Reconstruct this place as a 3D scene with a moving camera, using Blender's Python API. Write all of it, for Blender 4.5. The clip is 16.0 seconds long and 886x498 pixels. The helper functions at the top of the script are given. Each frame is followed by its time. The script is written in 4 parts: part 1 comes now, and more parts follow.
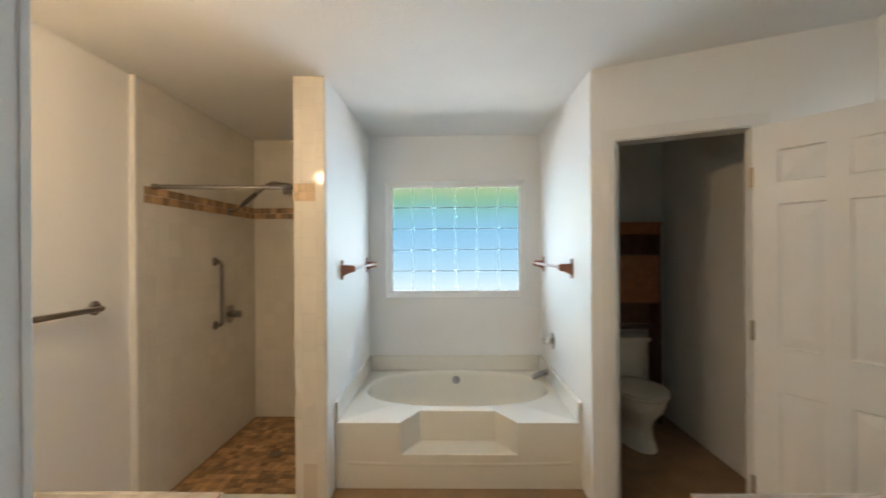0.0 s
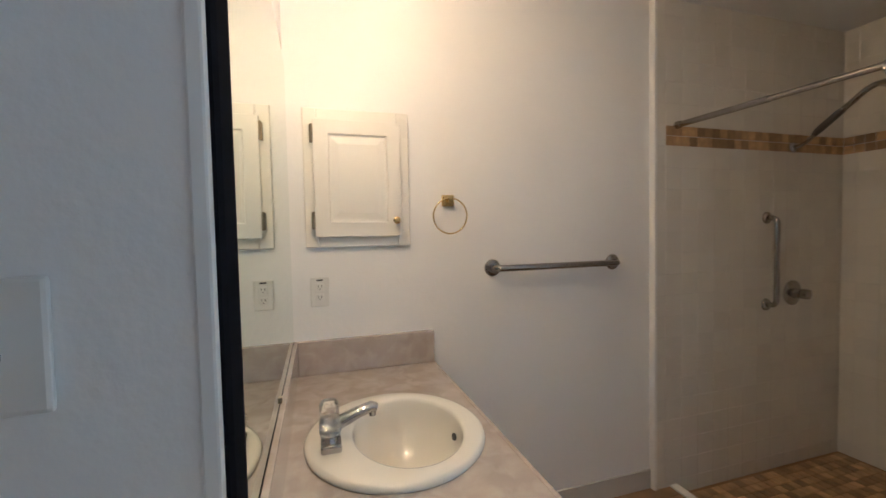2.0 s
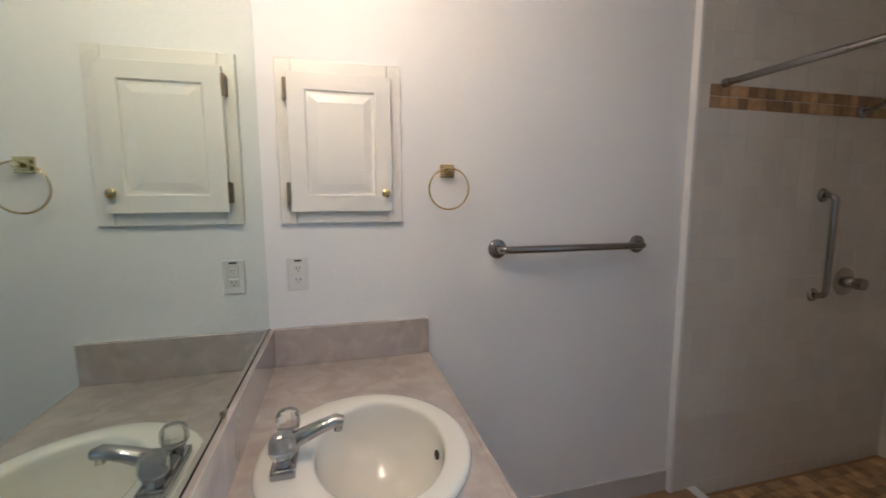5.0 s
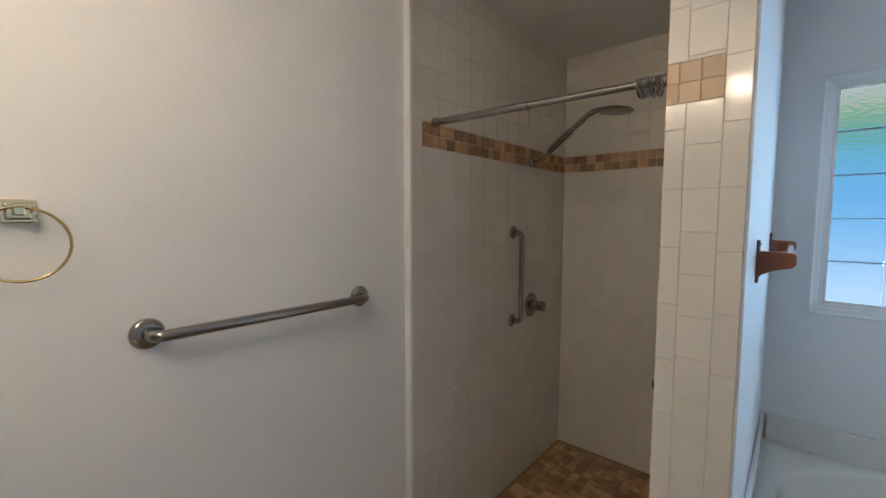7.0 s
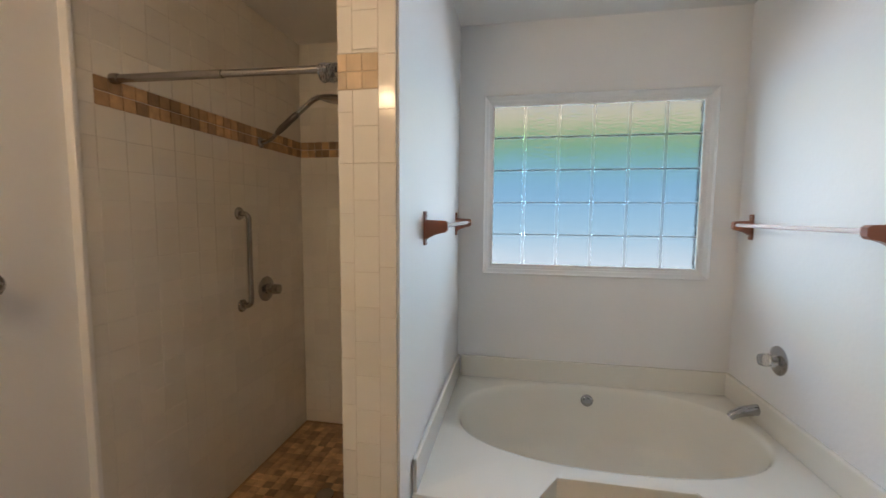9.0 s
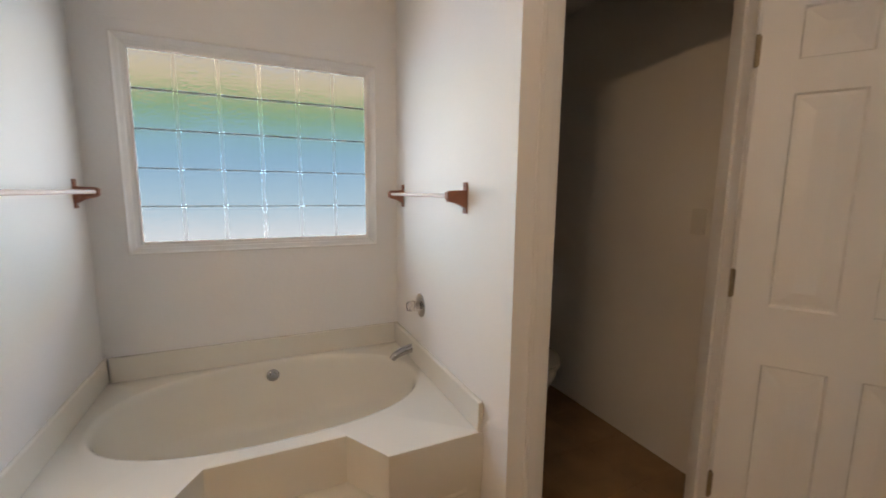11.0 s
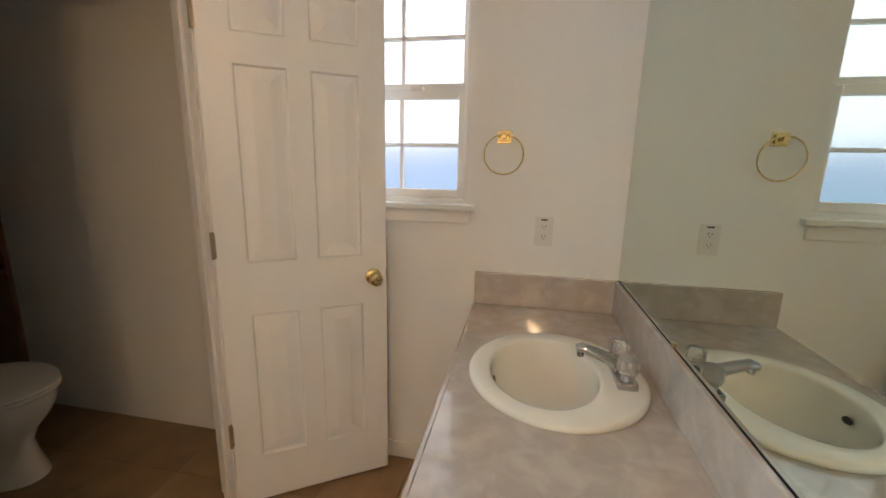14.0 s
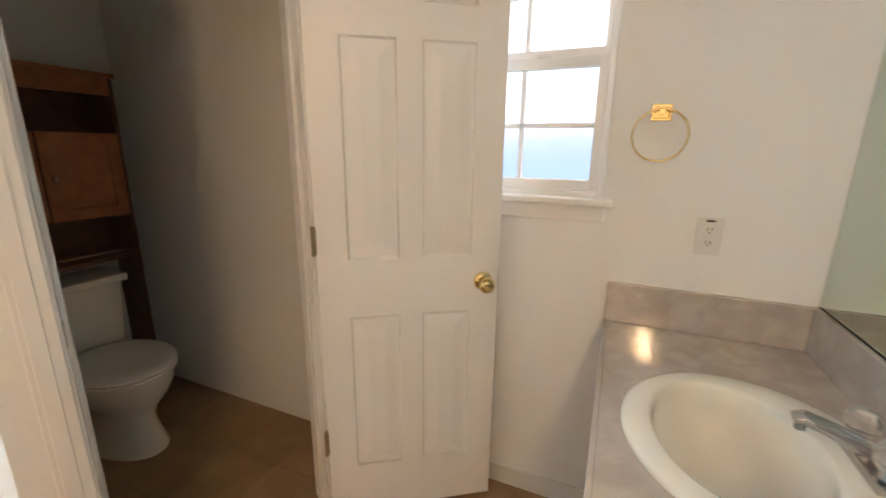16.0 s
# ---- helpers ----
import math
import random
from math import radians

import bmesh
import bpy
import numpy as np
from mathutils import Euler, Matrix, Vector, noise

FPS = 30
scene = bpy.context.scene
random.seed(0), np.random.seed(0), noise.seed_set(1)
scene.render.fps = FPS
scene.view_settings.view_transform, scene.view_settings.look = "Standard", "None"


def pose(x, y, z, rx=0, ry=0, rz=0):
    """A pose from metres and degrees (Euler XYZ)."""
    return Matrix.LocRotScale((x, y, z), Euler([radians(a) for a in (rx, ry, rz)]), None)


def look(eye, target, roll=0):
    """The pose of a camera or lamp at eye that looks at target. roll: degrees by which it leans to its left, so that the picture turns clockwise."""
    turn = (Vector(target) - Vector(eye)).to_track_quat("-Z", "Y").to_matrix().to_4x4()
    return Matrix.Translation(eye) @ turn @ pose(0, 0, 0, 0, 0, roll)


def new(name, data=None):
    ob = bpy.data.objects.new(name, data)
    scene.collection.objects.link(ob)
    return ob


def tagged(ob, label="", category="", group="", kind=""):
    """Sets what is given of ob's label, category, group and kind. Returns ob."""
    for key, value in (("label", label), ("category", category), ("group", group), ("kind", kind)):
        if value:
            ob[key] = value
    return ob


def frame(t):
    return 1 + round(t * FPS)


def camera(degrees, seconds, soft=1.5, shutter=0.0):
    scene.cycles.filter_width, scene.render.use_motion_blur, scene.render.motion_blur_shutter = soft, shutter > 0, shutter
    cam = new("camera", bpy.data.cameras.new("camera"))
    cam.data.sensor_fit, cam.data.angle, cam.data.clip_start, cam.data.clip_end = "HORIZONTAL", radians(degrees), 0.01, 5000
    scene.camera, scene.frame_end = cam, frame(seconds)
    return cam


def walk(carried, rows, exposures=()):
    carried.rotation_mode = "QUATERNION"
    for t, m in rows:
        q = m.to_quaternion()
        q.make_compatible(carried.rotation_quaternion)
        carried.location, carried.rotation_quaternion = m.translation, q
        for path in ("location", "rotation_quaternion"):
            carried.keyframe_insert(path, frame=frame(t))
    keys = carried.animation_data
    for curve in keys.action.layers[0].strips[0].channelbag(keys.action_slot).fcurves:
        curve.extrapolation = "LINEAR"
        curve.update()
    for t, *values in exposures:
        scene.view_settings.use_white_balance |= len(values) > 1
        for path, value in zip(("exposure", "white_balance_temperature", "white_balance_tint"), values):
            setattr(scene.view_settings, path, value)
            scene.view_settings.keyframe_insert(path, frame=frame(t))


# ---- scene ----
cam = camera(95.2, 16.0, soft=1.5, shutter=0.25)
PATH = [
    (0, (0.740, 0.868, 1.474), (0.705, 2.867, 1.474), -0.4),
    (0.5, (0.712, 1.127, 1.440), (-0.082, 2.963, 1.445), -0.9),
    (0.7, (0.721, 1.224, 1.432), (-0.346, 2.916, 1.430), -0.9),
    (1, (0.687, 1.325, 1.385), (-0.710, 2.756, 1.381), -1.4),
    (1.5, (0.614, 1.428, 1.374), (-1.119, 2.425, 1.327), -1.4),
    (2, (0.572, 1.528, 1.345), (-1.338, 2.117, 1.264), -1.2),
    (2.5, (0.625, 1.592, 1.339), (-1.356, 1.823, 1.208), -1.2),
    (3, (0.662, 1.645, 1.327), (-1.329, 1.652, 1.127), -1.0),
    (3.2, (0.660, 1.645, 1.327), (-1.328, 1.614, 1.109), -1.0),
    (5.3, (0.341, 1.682, 1.400), (-1.481, 2.466, 1.143), 0.1),
    (5.5, (0.316, 1.697, 1.420), (-1.379, 2.725, 1.154), 0.2),
    (6, (0.204, 1.813, 1.430), (-1.251, 3.165, 1.187), 0.0),
    (6.5, (0.107, 1.962, 1.454), (-1.270, 3.399, 1.253), 0.1),
    (7, (0.105, 2.007, 1.469), (-1.204, 3.513, 1.314), 0.1),
    (7.5, (0.172, 2.025, 1.455), (-0.962, 3.668, 1.331), 0.1),
    (8, (0.277, 2.032, 1.406), (-0.551, 3.850, 1.288), 0.3),
    (8.2, (0.303, 2.031, 1.404), (-0.430, 3.888, 1.279), 0.4),
    (10.3, (0.540, 2.045, 1.354), (0.944, 3.989, 1.118), 0.4),
    (10.5, (0.594, 2.038, 1.350), (1.132, 3.949, 1.101), 0.5),
    (11, (0.754, 2.038, 1.362), (1.576, 3.840, 1.085), 0.6),
    (11.5, (0.850, 2.041, 1.382), (1.943, 3.688, 1.080), 0.6),
    (12, (0.900, 2.050, 1.389), (2.241, 3.503, 1.087), 0.7),
    (12.5, (0.954, 1.991, 1.369), (2.512, 3.208, 1.068), 0.7),
    (13, (1.008, 1.887, 1.360), (2.742, 2.828, 1.038), 0.7),
    (13.5, (1.024, 1.822, 1.349), (2.876, 2.483, 0.987), 0.7),
    (14, (1.007, 1.811, 1.362), (2.93, 2.182, 0.954), 1.2),
    (14.5, (0.987, 1.736, 1.332), (2.925, 1.992, 0.908), 1.4),
    (15, (1.007, 1.757, 1.317), (2.938, 2.001, 0.86), 1.3),
    (15.5, (1.133, 1.863, 1.35), (3.02, 2.305, 0.856), 1.1),
    (16, (1.217, 1.990, 1.359), (3.005, 2.750, 0.877), 0.7),
]
EXPOSURES = [
    (0, 0.75, 6700, 15), (0.5, 0.4, 6600, 16), (1, 0.17, 6550, 20), (1.5, 0.1, 6200, 20), (2, 0.27, 5750, 18), (2.5, 0.32, 5450, 19), (3.2, 0.33, 5450, 18), (5.5, 0.2, 5050, 19), (6.5, 0.3, 5350, 16), (7, 0.27, 5250, 14), (7.5, 0.25, 5250, 12),
    (8, 0.27, 6050, 18), (10.5, 0.32, 7100, 23), (11, 0.3, 7650, 27), (12, 0.18, 8200, 30), (12.5, 0.15, 8500, 32), (13, 0.5, 8220, 29), (13.5, 1.0, 7850, 25), (14, 0.92, 7300, 22), (15, 0.92, 7000, 19), (16, 1.3, 7200, 22),
]
walk(cam, [(t, look(eye, target, roll)) for t, eye, target, roll in PATH], EXPOSURES)

# ---- world and light levels ----
BULB, DAY_NORTH, DAY_EAST = 84.0, 10.3, 4.6
world = bpy.data.worlds.new("sky")
scene.world = world
world.use_nodes = True
sky = world.node_tree.nodes.new("ShaderNodeTexSky")
sky.sky_type, sky.sun_disc = "NISHITA", False
sky.sun_elevation, sky.sun_rotation = radians(50), radians(200)
world.node_tree.links.new(sky.outputs[0], world.node_tree.nodes["Background"].inputs[0])
world.node_tree.nodes["Background"].inputs[1].default_value = 0.1
sun = new("sun", bpy.data.lights.new("sun", "SUN"))
sun.data.energy, sun.data.angle, sun.data.color = 1.2, radians(10), (1, 0.95, 0.88)
sun.matrix_world = pose(0, 0, 8, 40, 0, 200 - 180)


# ---- materials ----
def mat(name, color, rough=0.5, metal=0.0, fine=0.0, fine_scale=200, vary=0.06, vary_scale=3.0, spec=0.5, clear=0.0, per_object=0.0, rough_vary=0.08, second=None, second_scale=6.0):
    m = bpy.data.materials.new(name)
    m.use_nodes = True
    nt = m.node_tree
    b = nt.nodes["Principled BSDF"]
    b.inputs["Metallic"].default_value = metal
    b.inputs["Specular IOR Level"].default_value = spec
    b.inputs["Coat Weight"].default_value = clear
    b.inputs["Coat Roughness"].default_value = 0.08
    geo = nt.nodes.new("ShaderNodeNewGeometry")
    big = nt.nodes.new("ShaderNodeTexNoise")
    big.inputs["Scale"].default_value, big.inputs["Detail"].default_value = vary_scale, 6
    small = nt.nodes.new("ShaderNodeTexNoise")
    small.inputs["Scale"].default_value, small.inputs["Detail"].default_value = fine_scale, 3
    nt.links.new(geo.outputs["Position"], big.inputs["Vector"])
    nt.links.new(geo.outputs["Position"], small.inputs["Vector"])
    lo = [c * (1 - vary) for c in color]
    hi = [min(1, c * (1 + vary)) for c in color]
    ramp = nt.nodes.new("ShaderNodeValToRGB")
    ramp.color_ramp.elements[0].position, ramp.color_ramp.elements[1].position = 0.3, 0.7
    ramp.color_ramp.elements[0].color, ramp.color_ramp.elements[1].color = (*lo, 1), (*hi, 1)
    nt.links.new(big.outputs["Fac"], ramp.inputs[0])
    out = ramp.outputs[0]
    if second:
        blot = nt.nodes.new("ShaderNodeTexNoise")
        blot.inputs["Scale"].default_value, blot.inputs["Detail"].default_value, blot.inputs["Distortion"].default_value = second_scale, 8, 0.6
        nt.links.new(geo.outputs["Position"], blot.inputs["Vector"])
        r2 = nt.nodes.new("ShaderNodeValToRGB")
        r2.color_ramp.elements[0].position, r2.color_ramp.elements[1].position = 0.42, 0.66
        nt.links.new(blot.outputs["Fac"], r2.inputs[0])
        mix = nt.nodes.new("ShaderNodeMixRGB")
        nt.links.new(r2.outputs[0], mix.inputs[0])
        nt.links.new(out, mix.inputs[1])
        mix.inputs[2].default_value = (*second, 1)
        out = mix.outputs[0]
    if per_object:
        info = nt.nodes.new("ShaderNodeObjectInfo")
        mr = nt.nodes.new("ShaderNodeMapRange")
        mr.inputs["To Min"].default_value, mr.inputs["To Max"].default_value = 1 - per_object, 1 + per_object
        nt.links.new(info.outputs["Random"], mr.inputs["Value"])
        hsv = nt.nodes.new("ShaderNodeHueSaturation")
        nt.links.new(mr.outputs[0], hsv.inputs["Value"])
        nt.links.new(out, hsv.inputs["Color"])
        out = hsv.outputs[0]
    nt.links.new(out, b.inputs["Base Color"])
    rr = nt.nodes.new("ShaderNodeMapRange")
    rr.inputs["To Min"].default_value, rr.inputs["To Max"].default_value = max(0.0, rough - rough_vary), min(1, rough + rough_vary)
    nt.links.new(big.outputs["Fac"], rr.inputs["Value"])
    nt.links.new(rr.outputs[0], b.inputs["Roughness"])
    if fine:
        bump = nt.nodes.new("ShaderNodeBump")
        bump.inputs["Strength"].default_value, bump.inputs["Distance"].default_value = fine, 0.004
        nt.links.new(small.outputs["Fac"], bump.inputs["Height"])
        nt.links.new(bump.outputs[0], b.inputs["Normal"])
    return m


def glassy(name, color, rough, ior, bump=0.0, scale=30, stretch=(1, 1, 1), trans=1.0):
    m = bpy.data.materials.new(name)
    m.use_nodes = True
    nt = m.node_tree
    b = nt.nodes["Principled BSDF"]
    b.inputs["Base Color"].default_value = (*color, 1)
    b.inputs["Roughness"].default_value, b.inputs["IOR"].default_value = rough, ior
    b.inputs["Transmission Weight"].default_value = trans
    if bump:
        geo = nt.nodes.new("ShaderNodeNewGeometry")
        mp = nt.nodes.new("ShaderNodeMapping")
        mp.inputs["Scale"].default_value = stretch
        n = nt.nodes.new("ShaderNodeTexNoise")
        n.inputs["Scale"].default_value, n.inputs["Detail"].default_value = scale, 2
        bp = nt.nodes.new("ShaderNodeBump")
        bp.inputs["Strength"].default_value, bp.inputs["Distance"].default_value = bump, 0.01
        nt.links.new(geo.outputs["Position"], mp.inputs[0])
        nt.links.new(mp.outputs[0], n.inputs["Vector"])
        nt.links.new(n.outputs["Fac"], bp.inputs["Height"])
        nt.links.new(bp.outputs[0], b.inputs["Normal"])
    return m


def glow(name, color, strength):
    m = bpy.data.materials.new(name)
    m.use_nodes = True
    b = m.node_tree.nodes["Principled BSDF"]
    b.inputs["Base Color"].default_value = (*color, 1)
    b.inputs["Emission Color"].default_value = (*color, 1)
    b.inputs["Emission Strength"].default_value = strength
    return m


def distance(name, stops, z0, z1, strength, blotch):
    """A far, soft view: colours by height, broken up by noise."""
    m = bpy.data.materials.new(name)
    m.use_nodes = True
    nt = m.node_tree
    b = nt.nodes["Principled BSDF"]
    geo = nt.nodes.new("ShaderNodeNewGeometry")
    sep = nt.nodes.new("ShaderNodeSeparateXYZ")
    nt.links.new(geo.outputs["Position"], sep.inputs[0])
    n = nt.nodes.new("ShaderNodeTexNoise")
    n.inputs["Scale"].default_value, n.inputs["Detail"].default_value = 1.6, 7
    nt.links.new(geo.outputs["Position"], n.inputs["Vector"])
    ma = nt.nodes.new("ShaderNodeMath")
    ma.operation = "MULTIPLY_ADD"
    ma.inputs[1].default_value = blotch
    nt.links.new(n.outputs["Fac"], ma.inputs[0])
    nt.links.new(sep.outputs["Z"], ma.inputs[2])
    mr = nt.nodes.new("ShaderNodeMapRange")
    mr.inputs["From Min"].default_value, mr.inputs["From Max"].default_value = z0 + blotch / 2, z1 + blotch / 2
    nt.links.new(ma.outputs[0], mr.inputs["Value"])
    ramp = nt.nodes.new("ShaderNodeValToRGB")
    el = ramp.color_ramp.elements
    while len(el) < len(stops):
        el.new(0.5)
    for e, (p, c) in zip(el, stops):
        e.position, e.color = p, (*c, 1)
    nt.links.new(mr.outputs[0], ramp.inputs[0])
    b.inputs["Base Color"].default_value = (0, 0, 0, 1)
    b.inputs["Roughness"].default_value = 1
    nt.links.new(ramp.outputs[0], b.inputs["Emission Color"])
    b.inputs["Emission Strength"].default_value = strength
    return m


M_WALL = mat("painted_wall", (0.84, 0.83, 0.815), 0.55, fine=0.2, fine_scale=55, vary=0.02, vary_scale=1.5, spec=0.35)
M_CEIL = mat("ceiling_paint", (0.82, 0.81, 0.79), 0.8, fine=0.5, fine_scale=70, vary=0.02, spec=0.2)
M_TRIM = mat("gloss_white_paint", (0.80, 0.785, 0.76), 0.32, fine=0.06, fine_scale=40, vary=0.02)
M_DOOR = mat("door_paint", (0.84, 0.82, 0.80), 0.38, fine=0.12, fine_scale=90, vary=0.02)
M_CAB = mat("cabinet_paint", (0.80, 0.77, 0.71), 0.3, fine=0.06, fine_scale=60, vary=0.02)
M_TILE = mat("glazed_tile", (0.74, 0.70, 0.63), 0.12, vary=0.03, fine=0.03, fine_scale=14, per_object=0.03, rough_vary=0.05)
M_GROUT = mat("grout", (0.58, 0.51, 0.43), 0.9, fine=0.3, vary=0.12)
M_GROUT_S = mat("pale_grout", (0.71, 0.67, 0.60), 0.8, fine=0.2, vary=0.06)
M_STONE = mat("tumbled_stone", (0.42, 0.26, 0.13), 0.5, vary=0.25, vary_scale=22, fine=0.3, fine_scale=90, per_object=0.45)
M_STONE_L = mat("pale_tumbled_stone", (0.56, 0.41, 0.26), 0.45, vary=0.12, vary_scale=22, fine=0.15, fine_scale=90, per_object=0.16)
M_STONE_G = mat("stone_grout", (0.40, 0.29, 0.19), 0.9, fine=0.3, vary=0.15)
M_FLOOR = mat("brown_floor_tile", (0.30, 0.182, 0.092), 0.42, vary=0.18, vary_scale=7, fine=0.12, fine_scale=120, per_object=0.05)
M_FGROUT = mat("floor_grout", (0.28, 0.170, 0.086), 0.9, vary=0.15, fine=0.3)
M_TUB = mat("bone_acrylic", (0.80, 0.765, 0.685), 0.16, vary=0.015, clear=0.3, rough_vary=0.03)
M_PORC = mat("white_porcelain", (0.80, 0.765, 0.69), 0.1, vary=0.015, clear=0.4, rough_vary=0.03)
M_LAM = mat("mottled_laminate", (0.43, 0.365, 0.325), 0.1, vary=0.07, vary_scale=9, second=(0.51, 0.445, 0.40), second_scale=15, rough_vary=0.02, spec=0.6, clear=1.0)
M_STEEL = mat("brushed_steel", (0.35, 0.325, 0.30), 0.19, metal=1, vary=0.06, fine=0.05, fine_scale=300)
M_CHROME = mat("chrome", (0.46, 0.46, 0.47), 0.07, metal=1, vary=0.02, rough_vary=0.03)
M_BRASS = mat("polished_brass", (0.74, 0.57, 0.28), 0.09, metal=1, vary=0.08, rough_vary=0.05)
M_HINGE = mat("aged_brass", (0.36, 0.29, 0.2), 0.35, metal=1, vary=0.2, vary_scale=40)
M_COPPER = mat("copper_bracket", (0.27, 0.085, 0.04), 0.3, vary=0.12, vary_scale=20, clear=0.3)
M_DARKW = mat("dark_wood", (0.12, 0.045, 0.022), 0.4, vary=0.3, vary_scale=14, fine=0.1)
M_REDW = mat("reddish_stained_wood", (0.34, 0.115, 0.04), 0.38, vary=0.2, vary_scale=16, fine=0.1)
M_BLACK = mat("black_edge", (0.008, 0.008, 0.011), 0.75, vary=0.3, vary_scale=40, spec=0.08)
M_PLATE = mat("wall_plate", (0.74, 0.73, 0.70), 0.35, vary=0.02)
M_DARK = mat("dark_slot", (0.02, 0.02, 0.02), 0.6)
M_BASEG = mat("grey_vinyl_base", (0.52, 0.50, 0.47), 0.5, vary=0.05)
M_SOFFIT = mat("soffit_paint", (0.82, 0.74, 0.56), 0.7, vary=0.05)
M_MORTAR = mat("block_mortar", (0.20, 0.19, 0.19), 0.8, vary=0.05)
M_CAULK = mat("caulk_line", (0.85, 0.84, 0.80), 0.4, vary=0.02)
M_MIRROR = bpy.data.materials.new("mirror_silver")
M_MIRROR.use_nodes = True
for key, value in (("Base Color", (0.64, 0.73, 0.67, 1)), ("Metallic", 1.0), ("Roughness", 0.0)):
    M_MIRROR.node_tree.nodes["Principled BSDF"].inputs[key].default_value = value
M_BLOCK = glassy("glass_block", (0.060, 0.064, 0.063), 0.17, 1.12, 0.8, 38, (1, 1, 2.0))
M_BLOCK_EDGE = glassy("glass_block_edge", (0.072, 0.074, 0.072), 0.45, 1.05)
M_FROST = glassy("frosted_glass", (0.175, 0.18, 0.185), 0.45, 1.08, 0.25, 160)
M_ACRYL = glassy("clear_acrylic", (0.95, 0.93, 0.90), 0.12, 1.45, 0.1, 60, trans=0.88)
M_ROD = glassy("clear_rod", (0.93, 0.80, 0.76), 0.15, 1.4, trans=0.5)
M_BULB = glow("lit_globe", (1.0, 0.72, 0.40), BULB)


# ---- mesh helpers ----
def part(name, bm, material, parent=None, label="", smooth=False):
    me = bpy.data.meshes.new(name)
    bmesh.ops.recalc_face_normals(bm, faces=bm.faces)
    if smooth:
        for f in bm.faces:
            f.smooth = True
        for e in bm.edges:
            if len(e.link_faces) == 2 and e.calc_face_angle() > 0.85:
                e.smooth = False
    bm.to_mesh(me)
    bm.free()
    me.materials.append(material)
    ob = new(name, me)
    ob.parent = parent
    if label:
        ob["label"] = label
    return ob


def thing(name, label, category, m=None, group="", kind=""):
    ob = new(name)
    ob.empty_display_size = 0.05
    if m is not None:
        ob.matrix_world = m
    return tagged(ob, label, category, group, kind)


def box(bm, x0, x1, y0, y1, z0, z1, bevel=0.0, m=None):
    r = bmesh.ops.create_cube(bm, size=1)
    vs = r["verts"]
    for v in vs:
        v.co = Vector(((x0 + x1) / 2 + v.co.x * (x1 - x0), (y0 + y1) / 2 + v.co.y * (y1 - y0), (z0 + z1) / 2 + v.co.z * (z1 - z0)))
        if m is not None:
            v.co = m @ v.co
    if bevel:
        es = list({e for v in vs for e in v.link_edges})
        bmesh.ops.bevel(bm, geom=es, offset=bevel, segments=2, affect="EDGES", profile=0.6)
    return bm


def B(x0, x1, y0, y1, z0, z1, bevel=0.0, m=None):
    return box(bmesh.new(), x0, x1, y0, y1, z0, z1, bevel, m)


def rings(bm, loops, cap0=True, cap1=True, closed=True):
    """Skin a list of equal loops of points."""
    vs = [[bm.verts.new(p) for p in loop] for loop in loops]
    n = len(vs[0])
    for a, b in zip(vs, vs[1:]):
        for i in range(n if closed else n - 1):
            j = (i + 1) % n
            bm.faces.new((a[i], a[j], b[j], b[i]))
    if cap0:
        bm.faces.new(vs[0][::-1])
    if cap1:
        bm.faces.new(vs[-1])
    return bm


def lathe(bm, profile, origin, axis=(0, 0, 1), n=24, sx=1.0, sy=1.0):
    """profile: (radius, height) along the axis from origin."""
    q = Vector((0, 0, 1)).rotation_difference(Vector(axis))
    o = Vector(origin)
    loops = []
    for r, h in profile:
        loops.append([o + q @ Vector((max(r, 1e-4) * sx * math.cos(2 * math.pi * i / n), max(r, 1e-4) * sy * math.sin(2 * math.pi * i / n), h)) for i in range(n)])
    return rings(bm, loops)


def tube(bm, pts, r, n=12, radii=None, flat=1.0):
    pts = [Vector(p) for p in pts]
    loops = []
    up = None
    for i, p in enumerate(pts):
        d = (pts[min(i + 1, len(pts) - 1)] - pts[max(i - 1, 0)]).normalized()
        if up is None:
            up = d.orthogonal().normalized()
            if abs(d.z) < 0.9:
                up = (Vector((0, 0, 1)) - d * d.z).normalized()
        up = (up - d * up.dot(d)).normalized()
        side = d.cross(up)
        rr = radii[i] if radii else r
        loops.append([p + (side * math.cos(2 * math.pi * k / n) + up * flat * math.sin(2 * math.pi * k / n)) * rr for k in range(n)])
    return rings(bm, loops)


def arc(c, r, a0, a1, u, v, n=8):
    c, u, v = Vector(c), Vector(u), Vector(v)
    return [c + (u * math.cos(a0 + (a1 - a0) * i / n) + v * math.sin(a0 + (a1 - a0) * i / n)) * r for i in range(n + 1)]


def torus(bm, c, R, r, u, v, n=40, k=8):
    c, u, v = Vector(c), Vector(u).normalized(), Vector(v).normalized()
    w = u.cross(v)
    loops = []
    for i in range(n):
        a = 2 * math.pi * i / n
        d = u * math.cos(a) + v * math.sin(a)
        loops.append([c + d * R + (d * math.cos(2 * math.pi * j / k) + w * math.sin(2 * math.pi * j / k)) * r for j in range(k)])
    loops.append(loops[0])
    rings(bm, loops, False, False)
    bmesh.ops.remove_doubles(bm, verts=bm.verts, dist=1e-6)
    return bm


